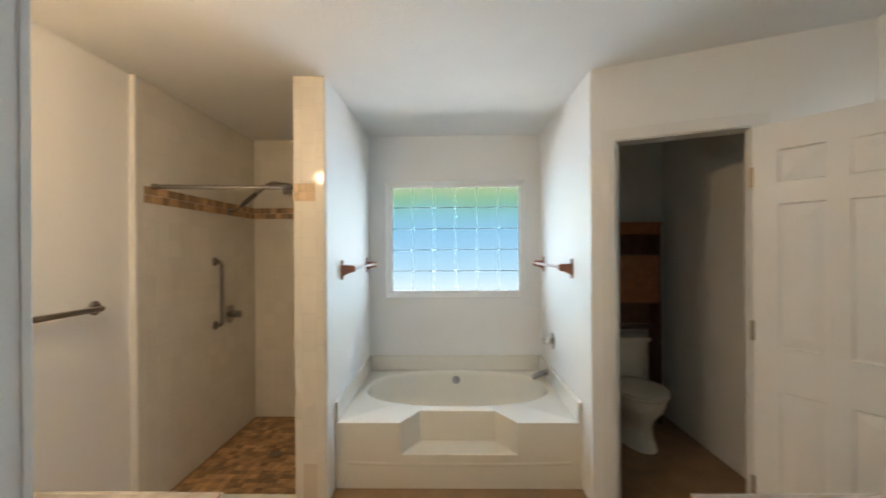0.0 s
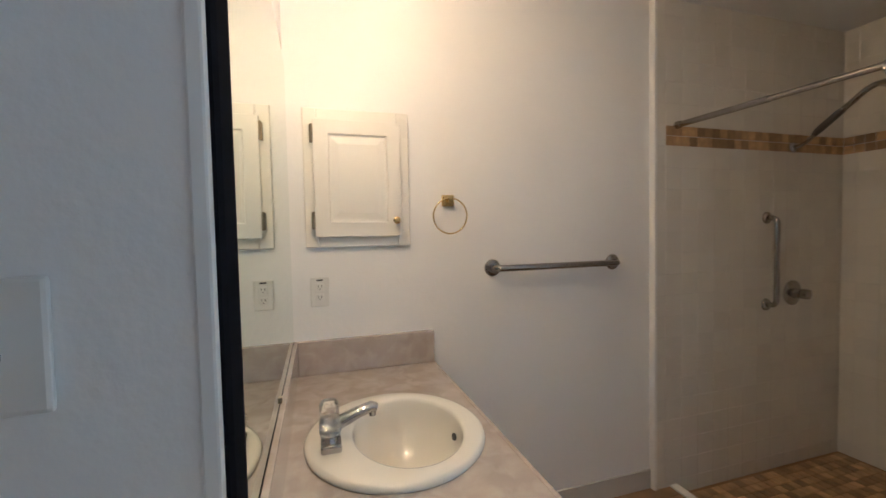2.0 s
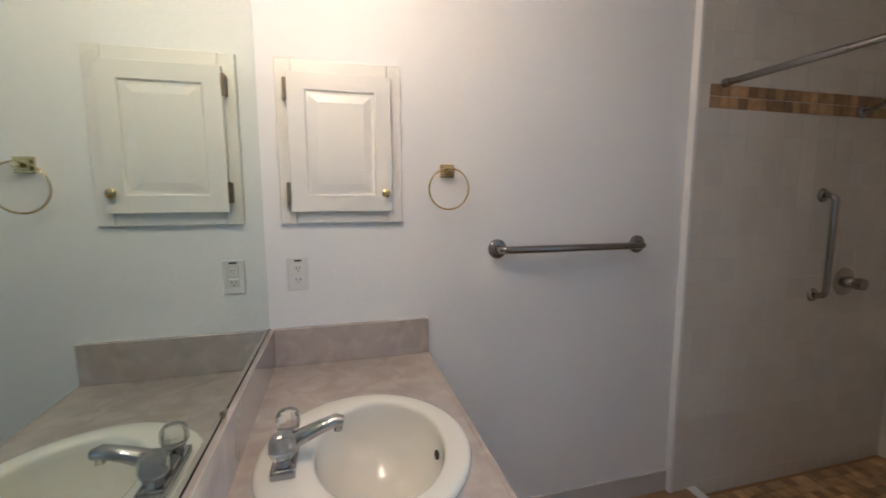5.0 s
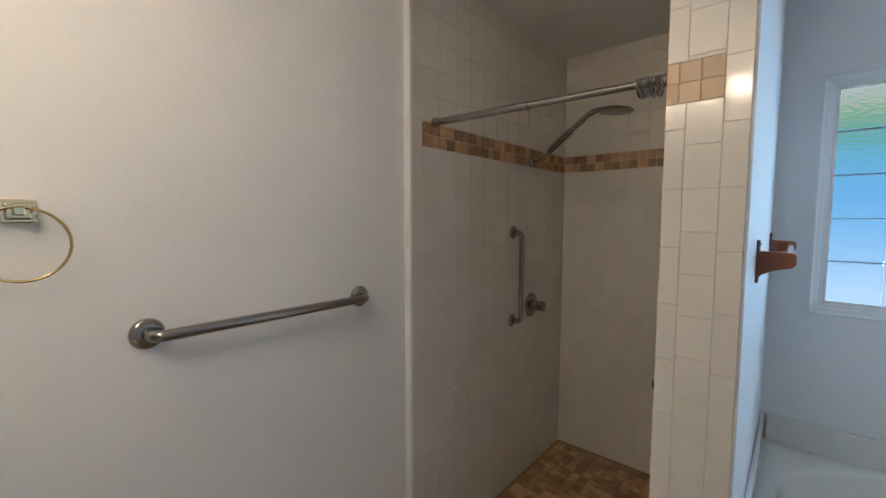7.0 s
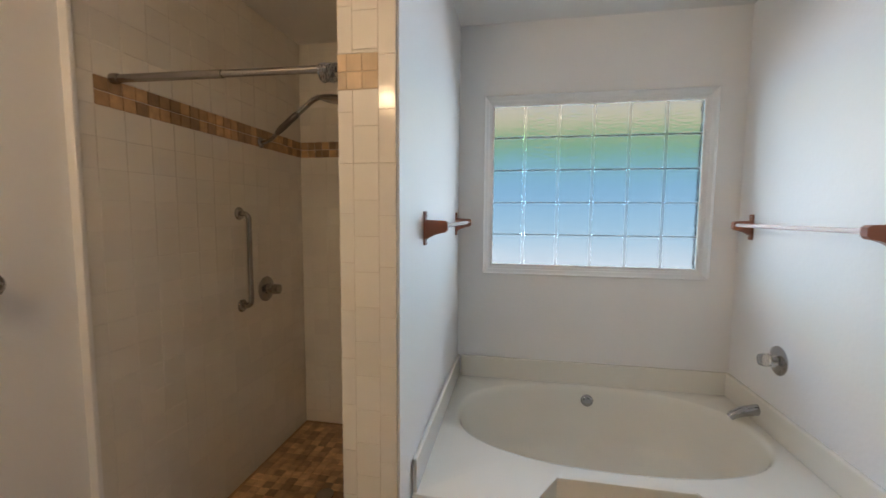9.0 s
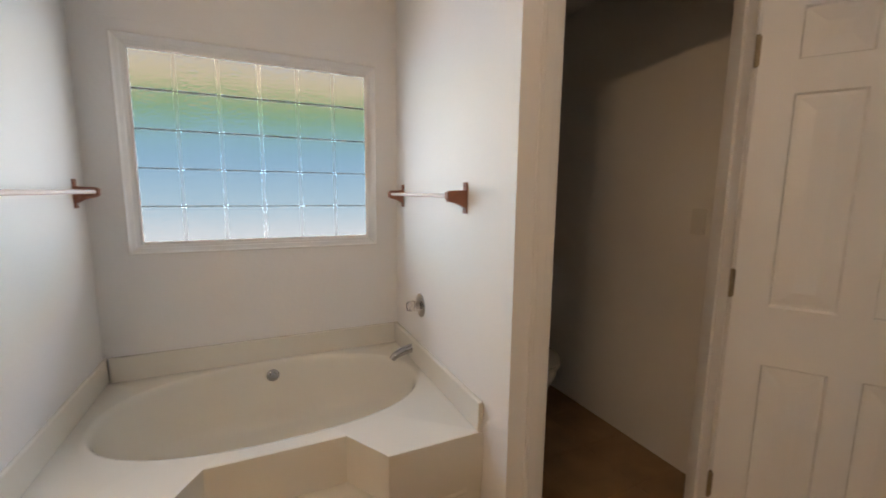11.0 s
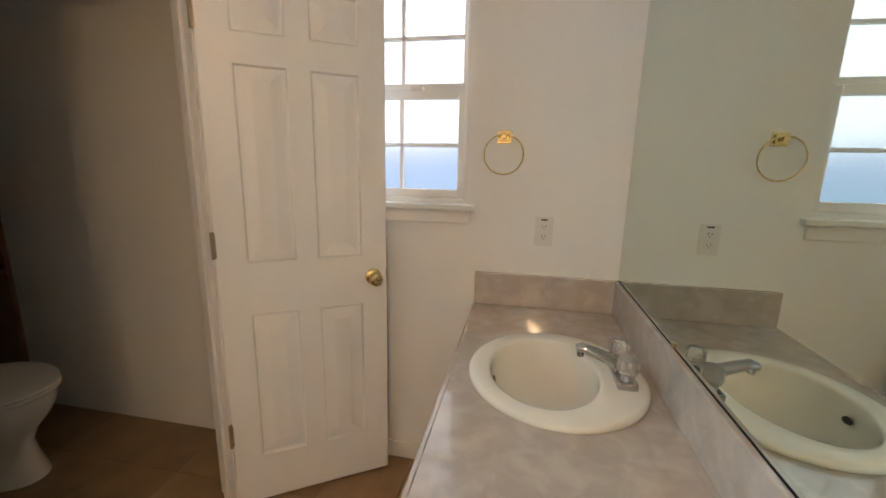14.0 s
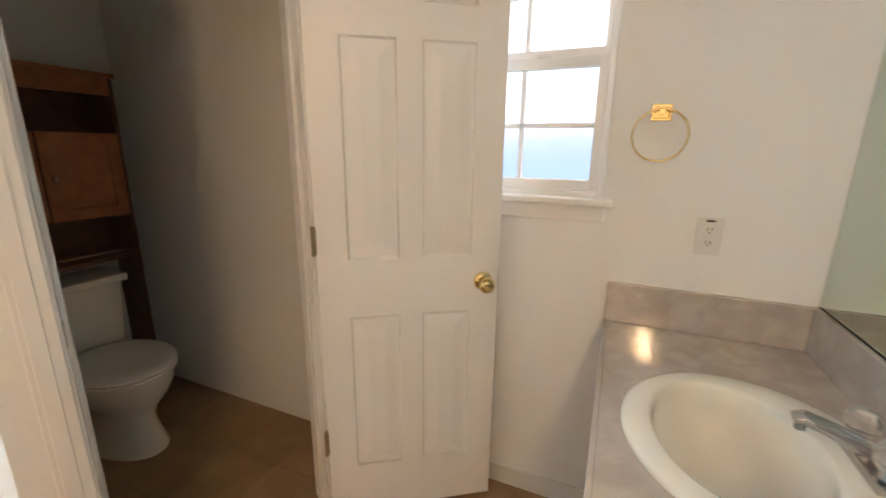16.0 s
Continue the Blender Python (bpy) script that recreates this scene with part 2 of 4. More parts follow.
def panelled(width, height, thick, cells, m, parent, mat_, groove=0.012, slope=0.02, deep=0.007):
    """A framed slab with raised panels, in its own x-z plane with the front at y = 0; cells are (x0, x1, z0, z1)."""
    xs = sorted({0, width, *[c[0] for c in cells], *[c[1] for c in cells]})
    zs = sorted({0, height, *[c[2] for c in cells], *[c[3] for c in cells]})
    fr = bmesh.new()
    grid = {(x, z): fr.verts.new((x, 0, z)) for x in xs for z in zs}
    for x0, x1 in zip(xs, xs[1:]):
        for z0, z1 in zip(zs, zs[1:]):
            if not any(c[0] <= x0 and x1 <= c[1] and c[2] <= z0 and z1 <= c[3] for c in cells):
                fr.faces.new((grid[x0, z0], grid[x1, z0], grid[x1, z1], grid[x0, z1]))
    geo = bmesh.ops.extrude_face_region(fr, geom=list(fr.faces))
    for v in geo["geom"]:
        if isinstance(v, bmesh.types.BMVert):
            v.co.y += thick
    bmesh.ops.transform(fr, matrix=m, verts=fr.verts)
    body = part("frame", fr, mat_, parent)
    mod = body.modifiers.new("soft_edges", "BEVEL")
    mod.width, mod.segments, mod.limit_method = 0.002, 2, "ANGLE"
    for x0, x1, z0, z1 in cells:
        loops = []
        for ins, dep in ((0, 0.0), (groove * 0.35, deep), (groove, deep), (groove + slope, 0.0015), (groove + slope + 0.004, 0.0008)):
            loops.append([m @ Vector(p) for p in ((x0 + ins, dep, z0 + ins), (x1 - ins, dep, z0 + ins), (x1 - ins, dep, z1 - ins), (x0 + ins, dep, z1 - ins))])
        back = [m @ Vector(p) for p in ((x0, thick * 0.9, z0), (x1, thick * 0.9, z0), (x1, thick * 0.9, z1), (x0, thick * 0.9, z1))]
        part("panel", rings(bmesh.new(), [back] + loops), mat_, parent)
    return body


def structure(name, bm, material, label, category):
    return tagged(part(name, bm, material), label, category, kind="structure")


def smooth_bevel(ob, w, seg=3, angle=35):
    mod = ob.modifiers.new("soft_edges", "BEVEL")
    mod.width, mod.segments, mod.limit_method, mod.angle_limit = w, seg, "ANGLE", radians(angle)
    return ob


# ---- structure ----
H = 2.48
LOW = -0.15
XL, XR = -1.08, 2.631          # side walls
YM = 1.42                      # mirror wall
YN, YS = 4.46, 4.545           # far wall behind tub, behind shower
EX0, EX1 = 0.145, 1.395          # entry passage
wall_label = "white painted drywall with light orange-peel texture"
structure("wall_west", B(XL - 0.12, XL, 1.30, 4.66, LOW, H), M_WALL, wall_label, "wall")
structure("wall_south_west", B(XL, EX0, 1.30, YM, LOW, H), M_WALL, wall_label, "wall")
structure("wall_entry_west", B(EX0 - 0.12, EX0, -2.6, 1.30, LOW, H), M_WALL, wall_label, "wall")
structure("wall_south_east", B(EX1, XR, 1.30, YM, LOW, H), M_WALL, wall_label, "wall")
structure("wall_entry_east", B(EX1, EX1 + 0.12, -2.6, 1.30, LOW, H), M_WALL, wall_label, "wall")
# unseen end wall, added far back so less light bounces into the entry
structure("wall_entry_back", B(EX0 - 0.12, EX1 + 0.12, -2.72, -2.6, LOW, H), M_WALL, wall_label, "wall")

# east wall with the sash window's opening
EY0, EY1, EZ0, EZ1 = 2.03, 2.615, 1.205, 2.07
bm = bmesh.new()
box(bm, XR, XR + 0.13, 1.30, EY0, LOW, H), box(bm, XR, XR + 0.13, EY1, 4.66, LOW, H)
box(bm, XR, XR + 0.13, EY0, EY1, LOW, EZ0), box(bm, XR, XR + 0.13, EY0, EY1, EZ1, H)
structure("wall_east", bm, M_WALL, wall_label, "wall")

# north wall with the glass block opening
GX0, GX1, GZ0, GZ1 = 0.212, 1.366, 1.086, 2.036
HX0, HX1, HZ0, HZ1 = GX0 - 0.034, GX1 + 0.034, GZ0 - 0.034, GZ1 + 0.034
bm = bmesh.new()
box(bm, -0.07, HX0, YN, 4.66, LOW, H), box(bm, HX1, XR, YN, 4.66, LOW, H)
box(bm, HX0, HX1, YN, 4.66, LOW, HZ0), box(bm, HX0, HX1, YN, 4.66, HZ1, H)
structure("wall_north", bm, M_WALL, wall_label, "wall")
wall_shower_back = structure("wall_shower_back", B(XL, -0.07, YS + 0.0022, 4.66, LOW, H), M_GROUT_S, "shower back wall of cream glazed tile", "wall")
wall_shower_side = structure("wall_shower_side", B(XL, XL + 0.0277, 3.1525, YS + 0.0022, LOW, H), M_GROUT_S, "shower side wall of cream glazed tile", "wall")
partition = structure("wall_partition", B(-0.156, 0.022, 3.206, YS + 0.008, LOW, H), M_WALL, "partition between shower and tub, tiled on its end", "wall")
structure("wall_tub_east", B(1.540, 1.665, 3.176, YN, LOW, H), M_WALL, wall_label, "wall")

structure("wall_toilet_east", B(2.606, XR, 2.83, YN, LOW, H), M_WALL, wall_label, "wall")

# slanting wall with the toilet room's doorway
AD = math.atan2(-0.409, 0.9125)
WM = Matrix.Translation((1.555, 3.168, 0)) @ Matrix.Rotation(AD, 4, "Z")
S0, S1, DH = 0.116, 0.722, 2.058
bm = bmesh.new()
box(bm, -0.0175, S0 - 0.018, 0, 0.11, LOW, H, m=WM), box(bm, S1 + 0.018, 1.20, 0, 0.11, LOW, H, m=WM)
box(bm, S0 - 0.018, S1 + 0.018, 0, 0.11, DH + 0.018, H, m=WM)
structure("wall_toilet_room", bm, M_WALL, wall_label, "wall")

structure("ceiling", box(B(XL - 0.12, XR + 0.13, 1.30, 4.66, H, H + 0.1), EX0 - 0.12, EX1 + 0.12, -2.72, 1.30, H, H + 0.1), M_CEIL, "flat white textured ceiling", "ceiling")
bm = bmesh.new()
box(bm, XL - 0.12, XR + 0.13, 1.30, 3.245, LOW - 0.06, -0.006), box(bm, EX0 - 0.12, EX1 + 0.12, -2.72, 1.30, LOW - 0.06, -0.006), box(bm, -0.16, XR, 3.245, 4.66, LOW - 0.06, -0.006)
box(bm, XL, -0.16, 3.245, 4.66, LOW - 0.06, -0.052)
floor = structure("floor", bm, M_FGROUT, "brown tile floor with narrow joints", "floor")
structure("ground", B(-60, 60, -60, 60, -0.5, -0.4), mat("pale_gravel_ground", (0.30, 0.28, 0.24), 0.9, vary=0.3, fine=0.4), "plain ground outside the house", "ground")

# trims
structure("threshold", B(-1.05, -0.165, 3.238, 3.282, -0.05, 0.008, 0.003), M_CAULK, "white threshold strip at the shower floor", "threshold")
structure("trim_shower_edge", B(-1.082, -1.046, 3.134, 3.152, -0.006, H, 0.004), M_TRIM, "white edge trim beside the shower tile", "trim")
structure("baseboard_west", B(XL, XL + 0.01, 1.97, 3.134, 0, 0.10, 0.003), M_BASEG, "grey vinyl baseboard", "baseboard")
structure("baseboard_east", B(XR - 0.012, XR, 1.97, 2.66, 0, 0.085, 0.004), M_TRIM, "white painted baseboard", "baseboard")
structure("trim_entry_corner", B(EX0 - 0.0155, EX0 + 0.002, YM - 0.004, YM + 0.013, 0, H, 0.003), M_TRIM, "white corner bead beside the mirror", "trim")
structure("trim_entry_corner_east", B(EX1 - 0.002, EX1 + 0.016, YM - 0.004, YM + 0.003, 0, H, 0.001), M_TRIM, "white corner bead beside the mirror", "trim")


# ---- toilet room doorway and door ----
frame_ob = thing("door_frame", "white painted door frame in the slanting wall", "door frame", kind="structure")
part("jamb", B(S0 - 0.018, S0, -0.004, 0.114, 0, DH, 0.001, WM), M_TRIM, frame_ob)
part("jamb", B(S1, S1 + 0.018, -0.004, 0.114, 0, DH, 0.001, WM), M_TRIM, frame_ob)
part("head_jamb", B(S0 - 0.018, S1 + 0.018, -0.004, 0.114, DH, DH + 0.018, 0.001, WM), M_TRIM, frame_ob)
for a, b in ((S0 - 0.072, S0 - 0.006), (S1 + 0.006, S1 + 0.072)):
    bm = B(a, b, -0.013, 0.0, 0, DH + 0.066, 0.003, WM)
    box(bm, a + 0.012, b - 0.022, -0.018, -0.012, 0, DH + 0.05, 0.002, WM)
    part("casing", bm, M_TRIM, frame_ob)
part("head_casing", B(S0 - 0.072, S1 + 0.072, -0.0125, 0.0, DH + 0.006, DH + 0.066, 0.003, WM), M_TRIM, frame_ob)
part("stop", B(S0, S0 + 0.011, 0.04, 0.075, 0, DH, 0.002, WM), M_TRIM, frame_ob)
part("stop", B(S1 - 0.011, S1, 0.04, 0.075, 0, DH, 0.002, WM), M_TRIM, frame_ob)
part("strike_plate", B(S0 - 0.002, S0 + 0.002, 0.002, 0.03, 0.90, 0.96, 0.001, WM), M_HINGE, frame_ob, "aged brass strike plate")

DM = Matrix.Translation((2.205, 2.850, 0.012)) @ Matrix.Rotation(math.atan2(-0.833, 0.553), 4, "Z")
door = thing("door_1", "white six-panel door standing open", "door", kind="structure")
cells = [(x0, x1, z0, z1) for x0, x1 in ((0.10, 0.265), (0.345, 0.51)) for z0, z1 in ((0.20, 0.79), (0.99, 1.66), (1.76, 1.91))]
panelled(0.61, 2.038, 0.035, cells, DM, door, M_DOOR, groove=0.014, slope=0.036, deep=0.008)
for z in (0.31, 1.058, 1.798):
    bm = B(-0.006, 0.004, -0.002, 0.03, z - 0.045, z + 0.045, 0.001, DM)
    lathe(bm, [(0.006, -0.048), (0.006, 0.048)], DM @ Vector((-0.006, -0.004, z)), n=12)
    part("hinge", bm, M_HINGE, door, "aged brass butt hinge")
bm = bmesh.new()
kd = (DM.to_3x3() @ Vector((0, -1, 0)))
lathe(bm, [(0.033, 0), (0.033, 0.004), (0.028, 0.009), (0.012, 0.012), (0.011, 0.03), (0.022, 0.036), (0.0275, 0.048), (0.027, 0.058), (0.018, 0.066), (0.008, 0.067)], DM @ Vector((0.555, 0.0, 0.90)), kd)
part("knob", bm, M_BRASS, door, "polished brass door knob", True)
part("latch", B(0.61, 0.613, 0.008, 0.026, 0.87, 0.93, 0.0005, DM), M_BRASS, door)


# ---- glass block window ----
win = thing("window_1", "glass block window in a white moulded frame", "window", kind="structure")
gw, gh = (GX1 - GX0) / 6, (GZ1 - GZ0) / 5
blk = bmesh.new()
box(blk, -gw / 2 + 0.008, gw / 2 - 0.008, -0.010, 0.010, -gh / 2 + 0.0045, gh / 2 - 0.0045)
bmesh.ops.bevel(blk, geom=list(blk.edges), offset=0.003, segments=2, affect="EDGES")
block0 = part("glass_block", blk, M_BLOCK, win)
block0.visible_shadow = False
for i in range(6):
    for j in range(5):
        o = block0 if i == j == 0 else block0.copy()
        if o is not block0:
            scene.collection.objects.link(o)
        o.location = (GX0 + (i + 0.5) * gw, YN + 0.056, GZ0 + (j + 0.5) * gh)
for j in range(1, 5):
    z = GZ0 + j * gh
    part("mortar_joint", B(GX0, GX1, YN + 0.046, YN + 0.062, z - 0.0008, z + 0.0028, 0.0005), M_MORTAR, win, "thin grey joint line")
    for z0, z1 in ((z + 0.0028, z + 0.0050), (z - 0.0050, z - 0.0008)):
        part("block_rim", B(GX0, GX1, YN + 0.053, YN + 0.057, z0, z1), M_BLOCK_EDGE, win, "pale translucent glass rim").visible_shadow = False
for i in range(1, 6):
    x = GX0 + i * gw
    for j in range(5):
        part("block_rim", B(x - 0.0078, x + 0.0078, YN + 0.0535, YN + 0.0575, GZ0 + j * gh + 0.005, GZ0 + (j + 1) * gh - 0.005), M_BLOCK_EDGE, win, "pale translucent glass rim").visible_shadow = False
    part("clear_joint", B(x - 0.0009, x + 0.0009, YN + 0.0515, YN + 0.058, GZ0, GZ1), M_MORTAR, win, "thin grey joint line")
T0 = 0.046
PROFILE = ((0.0, 0.0), (0.0, -0.010), (0.003, -0.012), (0.007, -0.011), (0.010, -0.002), (0.013, 0.004), (0.028, 0.016), (0.031, 0.024), (T0 - 0.004, 0.032), (T0, 0.036), (T0, 0.09), (0.012, 0.09), (0.010, 0.0))
CORNER = [(GX0 - T0, GZ0 - T0, 1, 1), (GX1 + T0, GZ0 - T0, -1, 1), (GX1 + T0, GZ1 + T0, -1, -1), (GX0 - T0, GZ1 + T0, 1, -1)]
for k, nm in enumerate(("frame_sill", "frame_side", "frame_head", "frame_side")):
    a, b = CORNER[k], CORNER[(k + 1) % 4]
    bm = bmesh.new()
    rings(bm, [[(c[0] + c[2] * d, YN + y, c[1] + c[3] * d) for d, y in PROFILE] for c in (a, b)], False, False, True)
    part(nm, bm, M_TRIM, win)
for nm, a in (("stop", (GX0, GX0 + 0.012, GZ0, GZ1)), ("stop", (GX1 - 0.012, GX1, GZ0, GZ1)), ("stop", (GX0 + 0.012, GX1 - 0.012, GZ1 - 0.012, GZ1)), ("stop", (GX0 + 0.012, GX1 - 0.012, GZ0, GZ0 + 0.012))):
    part(nm, B(a[0], a[1], YN + 0.036, YN + 0.045, a[2], a[3], 0.002), M_TRIM, win)
structure("trim_drywall_seam", B(0.13, 1.45, YN - 0.003, YN, 2.137, 2.142, 0.0008), M_WALL, "faint drywall seam above the window frame", "trim")

# distance outside
bm = bmesh.new()
rings(bm, [[(-4, 7.6, -0.4), (6, 7.6, -0.4)], [(-4, 7.6, 5), (6, 7.6, 5)]], False, False, False)
structure("backdrop_north", bm, distance("garden_distance", ((0.0, (0.88, 0.96, 1.0)), (0.24, (0.74, 0.89, 1.0)), (0.36, (0.42, 0.70, 0.90)), (0.52, (0.26, 0.55, 0.82)), (0.62, (0.24, 0.54, 0.66)), (0.68, (0.21, 0.47, 0.33)), (0.745, (0.30, 0.48, 0.24)), (0.785, (0.66, 0.62, 0.45)), (0.86, (0.62, 0.60, 0.48)), (0.93, (0.45, 0.62, 0.80))), 0.0, 3.3, DAY_NORTH, 0.3), "blurred garden and daylight beyond the window", "backdrop")
bm = bmesh.new()
rings(bm, [[(5.8, -1, -0.4), (5.8, 7, -0.4)], [(5.8, -1, 5), (5.8, 7, 5)]], False, False, False)
structure("backdrop_east", bm, distance("sky_distance", ((0.0, (0.22, 0.45, 0.42)), (0.42, (0.26, 0.40, 0.62)), (0.51, (0.34, 0.46, 0.66)), (0.535, (0.62, 0.78, 0.98)), (0.60, (0.86, 0.95, 1.0)), (1.0, (0.86, 0.95, 1.0))), 0.0, 3.0, DAY_EAST, 0.25), "bright overcast daylight beyond the window", "backdrop")

# ---- sash window on the east wall ----
sash = thing("window_2", "white single-hung window with frosted panes", "window", kind="structure")
xw = XR + 0.055
def bar(nm, y0, y1, z0, z1, x0=xw, x1=xw + 0.03, b=0.003):
    return part(nm, B(x0, x1, y0, y1, z0, z1, b), M_TRIM, sash)
bar("frame_side", EY0, EY0 + 0.022, EZ0, EZ1, xw - 0.02, xw + 0.06), bar("frame_side", EY1 - 0.022, EY1, EZ0, EZ1, xw - 0.02, xw + 0.06)
bar("frame_head", EY0 + 0.022, EY1 - 0.022, EZ1 - 0.022, EZ1, xw - 0.02, xw + 0.06)
bar("frame_bottom", EY0 + 0.022, EY1 - 0.022, EZ0, EZ0 + 0.02, xw - 0.02, xw + 0.06)
a0, a1 = EY0 + 0.022, EY1 - 0.022
ym = (a0 + a1) / 2
bar("stile", a0, a0 + 0.03, EZ0 + 0.02, 1.655), bar("stile", a1 - 0.03, a1, EZ0 + 0.02, 1.655)
bar("bottom_rail", a0 + 0.03, a1 - 0.03, EZ0 + 0.02, EZ0 + 0.055)
bar("meeting_rail", a0 + 0.03, a1 - 0.03, 1.62, 1.655)
bar("stile", a0, a0 + 0.02, 1.655, EZ1 - 0.022, xw + 0.03, xw + 0.055), bar("stile", a1 - 0.02, a1, 1.655, EZ1 - 0.022, xw + 0.03, xw + 0.055)
bar("meeting_rail", a0, a1, 1.645, 1.685, xw + 0.032, xw + 0.055), bar("top_rail", a0 + 0.02, a1 - 0.02, EZ1 - 0.045, EZ1 - 0.022, xw + 0.03, xw + 0.055)
bar("muntin", ym - 0.008, ym + 0.008, EZ0 + 0.055, 1.62, xw + 0.006, xw + 0.024), bar("muntin", a0 + 0.03, a1 - 0.03, 1.432, 1.448, xw + 0.006, xw + 0.024)
bar("muntin", ym - 0.008, ym + 0.008, 1.685, EZ1 - 0.045, xw + 0.034, xw + 0.05), bar("muntin", a0 + 0.02, a1 - 0.02, 1.85, 1.866, xw + 0.034, xw + 0.05)
for z0, z1, dx in ((EZ0 + 0.055, 1.62, 0.014), (1.685, EZ1 - 0.045, 0.041)):
    p = part("pane", B(xw + dx, xw + dx + 0.004, a0 + 0.02, a1 - 0.02, z0, z1), M_FROST, sash, "frosted glass")
    p.visible_shadow = False
part("sash_lock", B(xw - 0.004, xw + 0.02, ym - 0.09, ym - 0.04, 1.655, 1.668, 0.003), M_PLATE, sash)
part("sill", B(XR - 0.03, XR + 0.04, EY0 - 0.03, EY1 + 0.03, EZ0 - 0.022, EZ0 + 0.001, 0.005), M_TRIM, sash)
part("apron", B(XR - 0.012, XR, EY0 - 0.01, EY1 + 0.01, EZ0 - 0.075, EZ0 - 0.022, 0.003), M_TRIM, sash)


# ---- garden tub ----
tub = thing("garden_tub", "bone-coloured acrylic garden tub with a front step", "bathtub")
TX0, TX1, TY0, TY1, TZ = 0.024, 1.538, 3.345, 4.456, 0.41
cx, cy = 0.785, 4.00
outline = [(TX0, TY0), (0.448, TY0), (0.538, 3.532), (1.026, 3.532), (1.118, TY0), (TX1, TY0), (TX1, TY1), (TX0, TY1)]

def cast(a):
    d = Vector((math.cos(a), math.sin(a)))
    best = None
    for (ax, ay), (bx, by) in zip(outline, outline[1:] + outline[:1]):
        ex, ey = bx - ax, by - ay
        den = d.x * ey - d.y * ex
        if abs(den) < 1e-9:
            continue
        t = ((ax - cx) * ey - (ay - cy) * ex) / den
        s = ((ax - cx) * d.y - (ay - cy) * d.x) / den
        if t > 0 and -1e-6 <= s <= 1 + 1e-6 and (best is None or t < best):
            best = t
    return Vector((cx + d.x * best, cy + d.y * best))

angles = sorted({round(2 * math.pi * i / 88, 5) for i in range(88)} | {round(math.atan2(y - cy, x - cx) % (2 * math.pi), 5) for x, y in outline})

def lip(a, k, dz, grow=0.0):
    """Basin edge: bowed front, flatter back."""
    rx, ry = 0.682 * k + grow, (0.385 if math.sin(a) < 0 else 0.40) * k + grow
    p = 2.35
    r = (abs(math.cos(a) / rx) ** p + abs(math.sin(a) / ry) ** p) ** (-1 / p)
    return Vector((cx + r * math.cos(a), cy + r * math.sin(a), dz))

loops = [[Vector((*cast(a), 0.205)) for a in angles], [Vector((*cast(a), TZ - 0.012)) for a in angles]]
loops.append([Vector((*(cast(a) + (Vector((cx, cy)) - cast(a)).normalized() * 0.004), TZ - 0.003)) for a in angles])
loops.append([Vector((*(cast(a) + (Vector((cx, cy)) - cast(a)).normalized() * 0.014), TZ)) for a in angles])
for k, z, g in ((1, TZ, 0.018), (1, TZ - 0.002, 0.008), (1, TZ - 0.010, 0.0), (0.985, TZ - 0.03, 0), (0.93, 0.24, 0), (0.88, 0.14, 0), (0.82, 0.10, 0), (0.70, 0.085, 0), (0.4, 0.08, 0), (0.05, 0.078, 0)):
    loops.append([lip(a, k, z, g) for a in angles])
part("basin", rings(bmesh.new(), loops, False, True), M_TUB, tub, smooth=True)
bm = B(TX0, TX1, TY0 + 0.006, 3.60, 0, 0.213, 0.006)
part("apron", bm, M_TUB, tub, "flat front apron with a shallow raised ridge")
bm = bmesh.new()
pts = [(0.10 + 1.37 * i / 24, TY0 + 0.006, 0.150 + 0.012 * (abs(i - 12) / 12) ** 4) for i in range(25)]
tube(bm, [(x, y + 0.008, z) for x, y, z in pts], 0.011, 12, flat=1.6)
part("ridge", bm, M_TUB, tub, smooth=True)
for nm, a in (("flange", (TX0, TX0 + 0.017, TY0 + 0.004, TY1)), ("flange", (TX1 - 0.024, TX1, TY0 + 0.004, TY1)), ("flange", (TX0 + 0.024, TX1 - 0.024, TY1 - 0.024, TY1))):
    o = part(nm, B(a[0], a[1], a[2], a[3], TZ - 0.003, 0.535, 0.007), M_TUB, tub, "raised splash lip along the wall")
bm = bmesh.new()
lathe(bm, [(0.034, 0), (0.034, 0.006), (0.028, 0.013), (0.01, 0.014)], (0.785, 4.392, 0.335), (0, -1, 0.25))
part("overflow", bm, M_CHROME, tub, "round chrome overflow plate", True)
bm = bmesh.new()
lathe(bm, [(0.03, 0), (0.03, 0.003), (0.02, 0.004)], (1.25, 4.0, 0.085))
part("drain", bm, M_CHROME, tub, "chrome drain")

spout = thing("tub_spout", "chrome tub spout on the wall above the tub", "faucet")
bm = bmesh.new()
tube(bm, [(1.540, 4.13, 0.478), (1.532, 4.13, 0.478), (1.50, 4.13, 0.474), (1.45, 4.13, 0.462), (1.415, 4.13, 0.445), (1.398, 4.13, 0.428)], 0.024, 14, [0.030, 0.027, 0.026, 0.024, 0.021, 0.017])
part("spout", bm, M_CHROME, spout, smooth=True)
valve = thing("tub_valve", "chrome tub valve with a clear acrylic handle", "faucet")
bm = bmesh.new()
lathe(bm, [(0.066, 0), (0.066, 0.003), (0.055, 0.008), (0.025, 0.012), (0.018, 0.03)], (1.540, 4.05, 0.748), (-1, 0, 0), sy=1.0)
part("escutcheon", bm, M_CHROME, valve, smooth=True)
bm = bmesh.new()
lathe(bm, [(0.016, 0.028), (0.026, 0.034), (0.031, 0.045), (0.03, 0.066), (0.024, 0.078), (0.012, 0.082)], (1.540, 4.05, 0.748), (-1, 0, 0), n=10)
part("handle", bm, M_ACRYL, valve, "clear faceted acrylic handle")


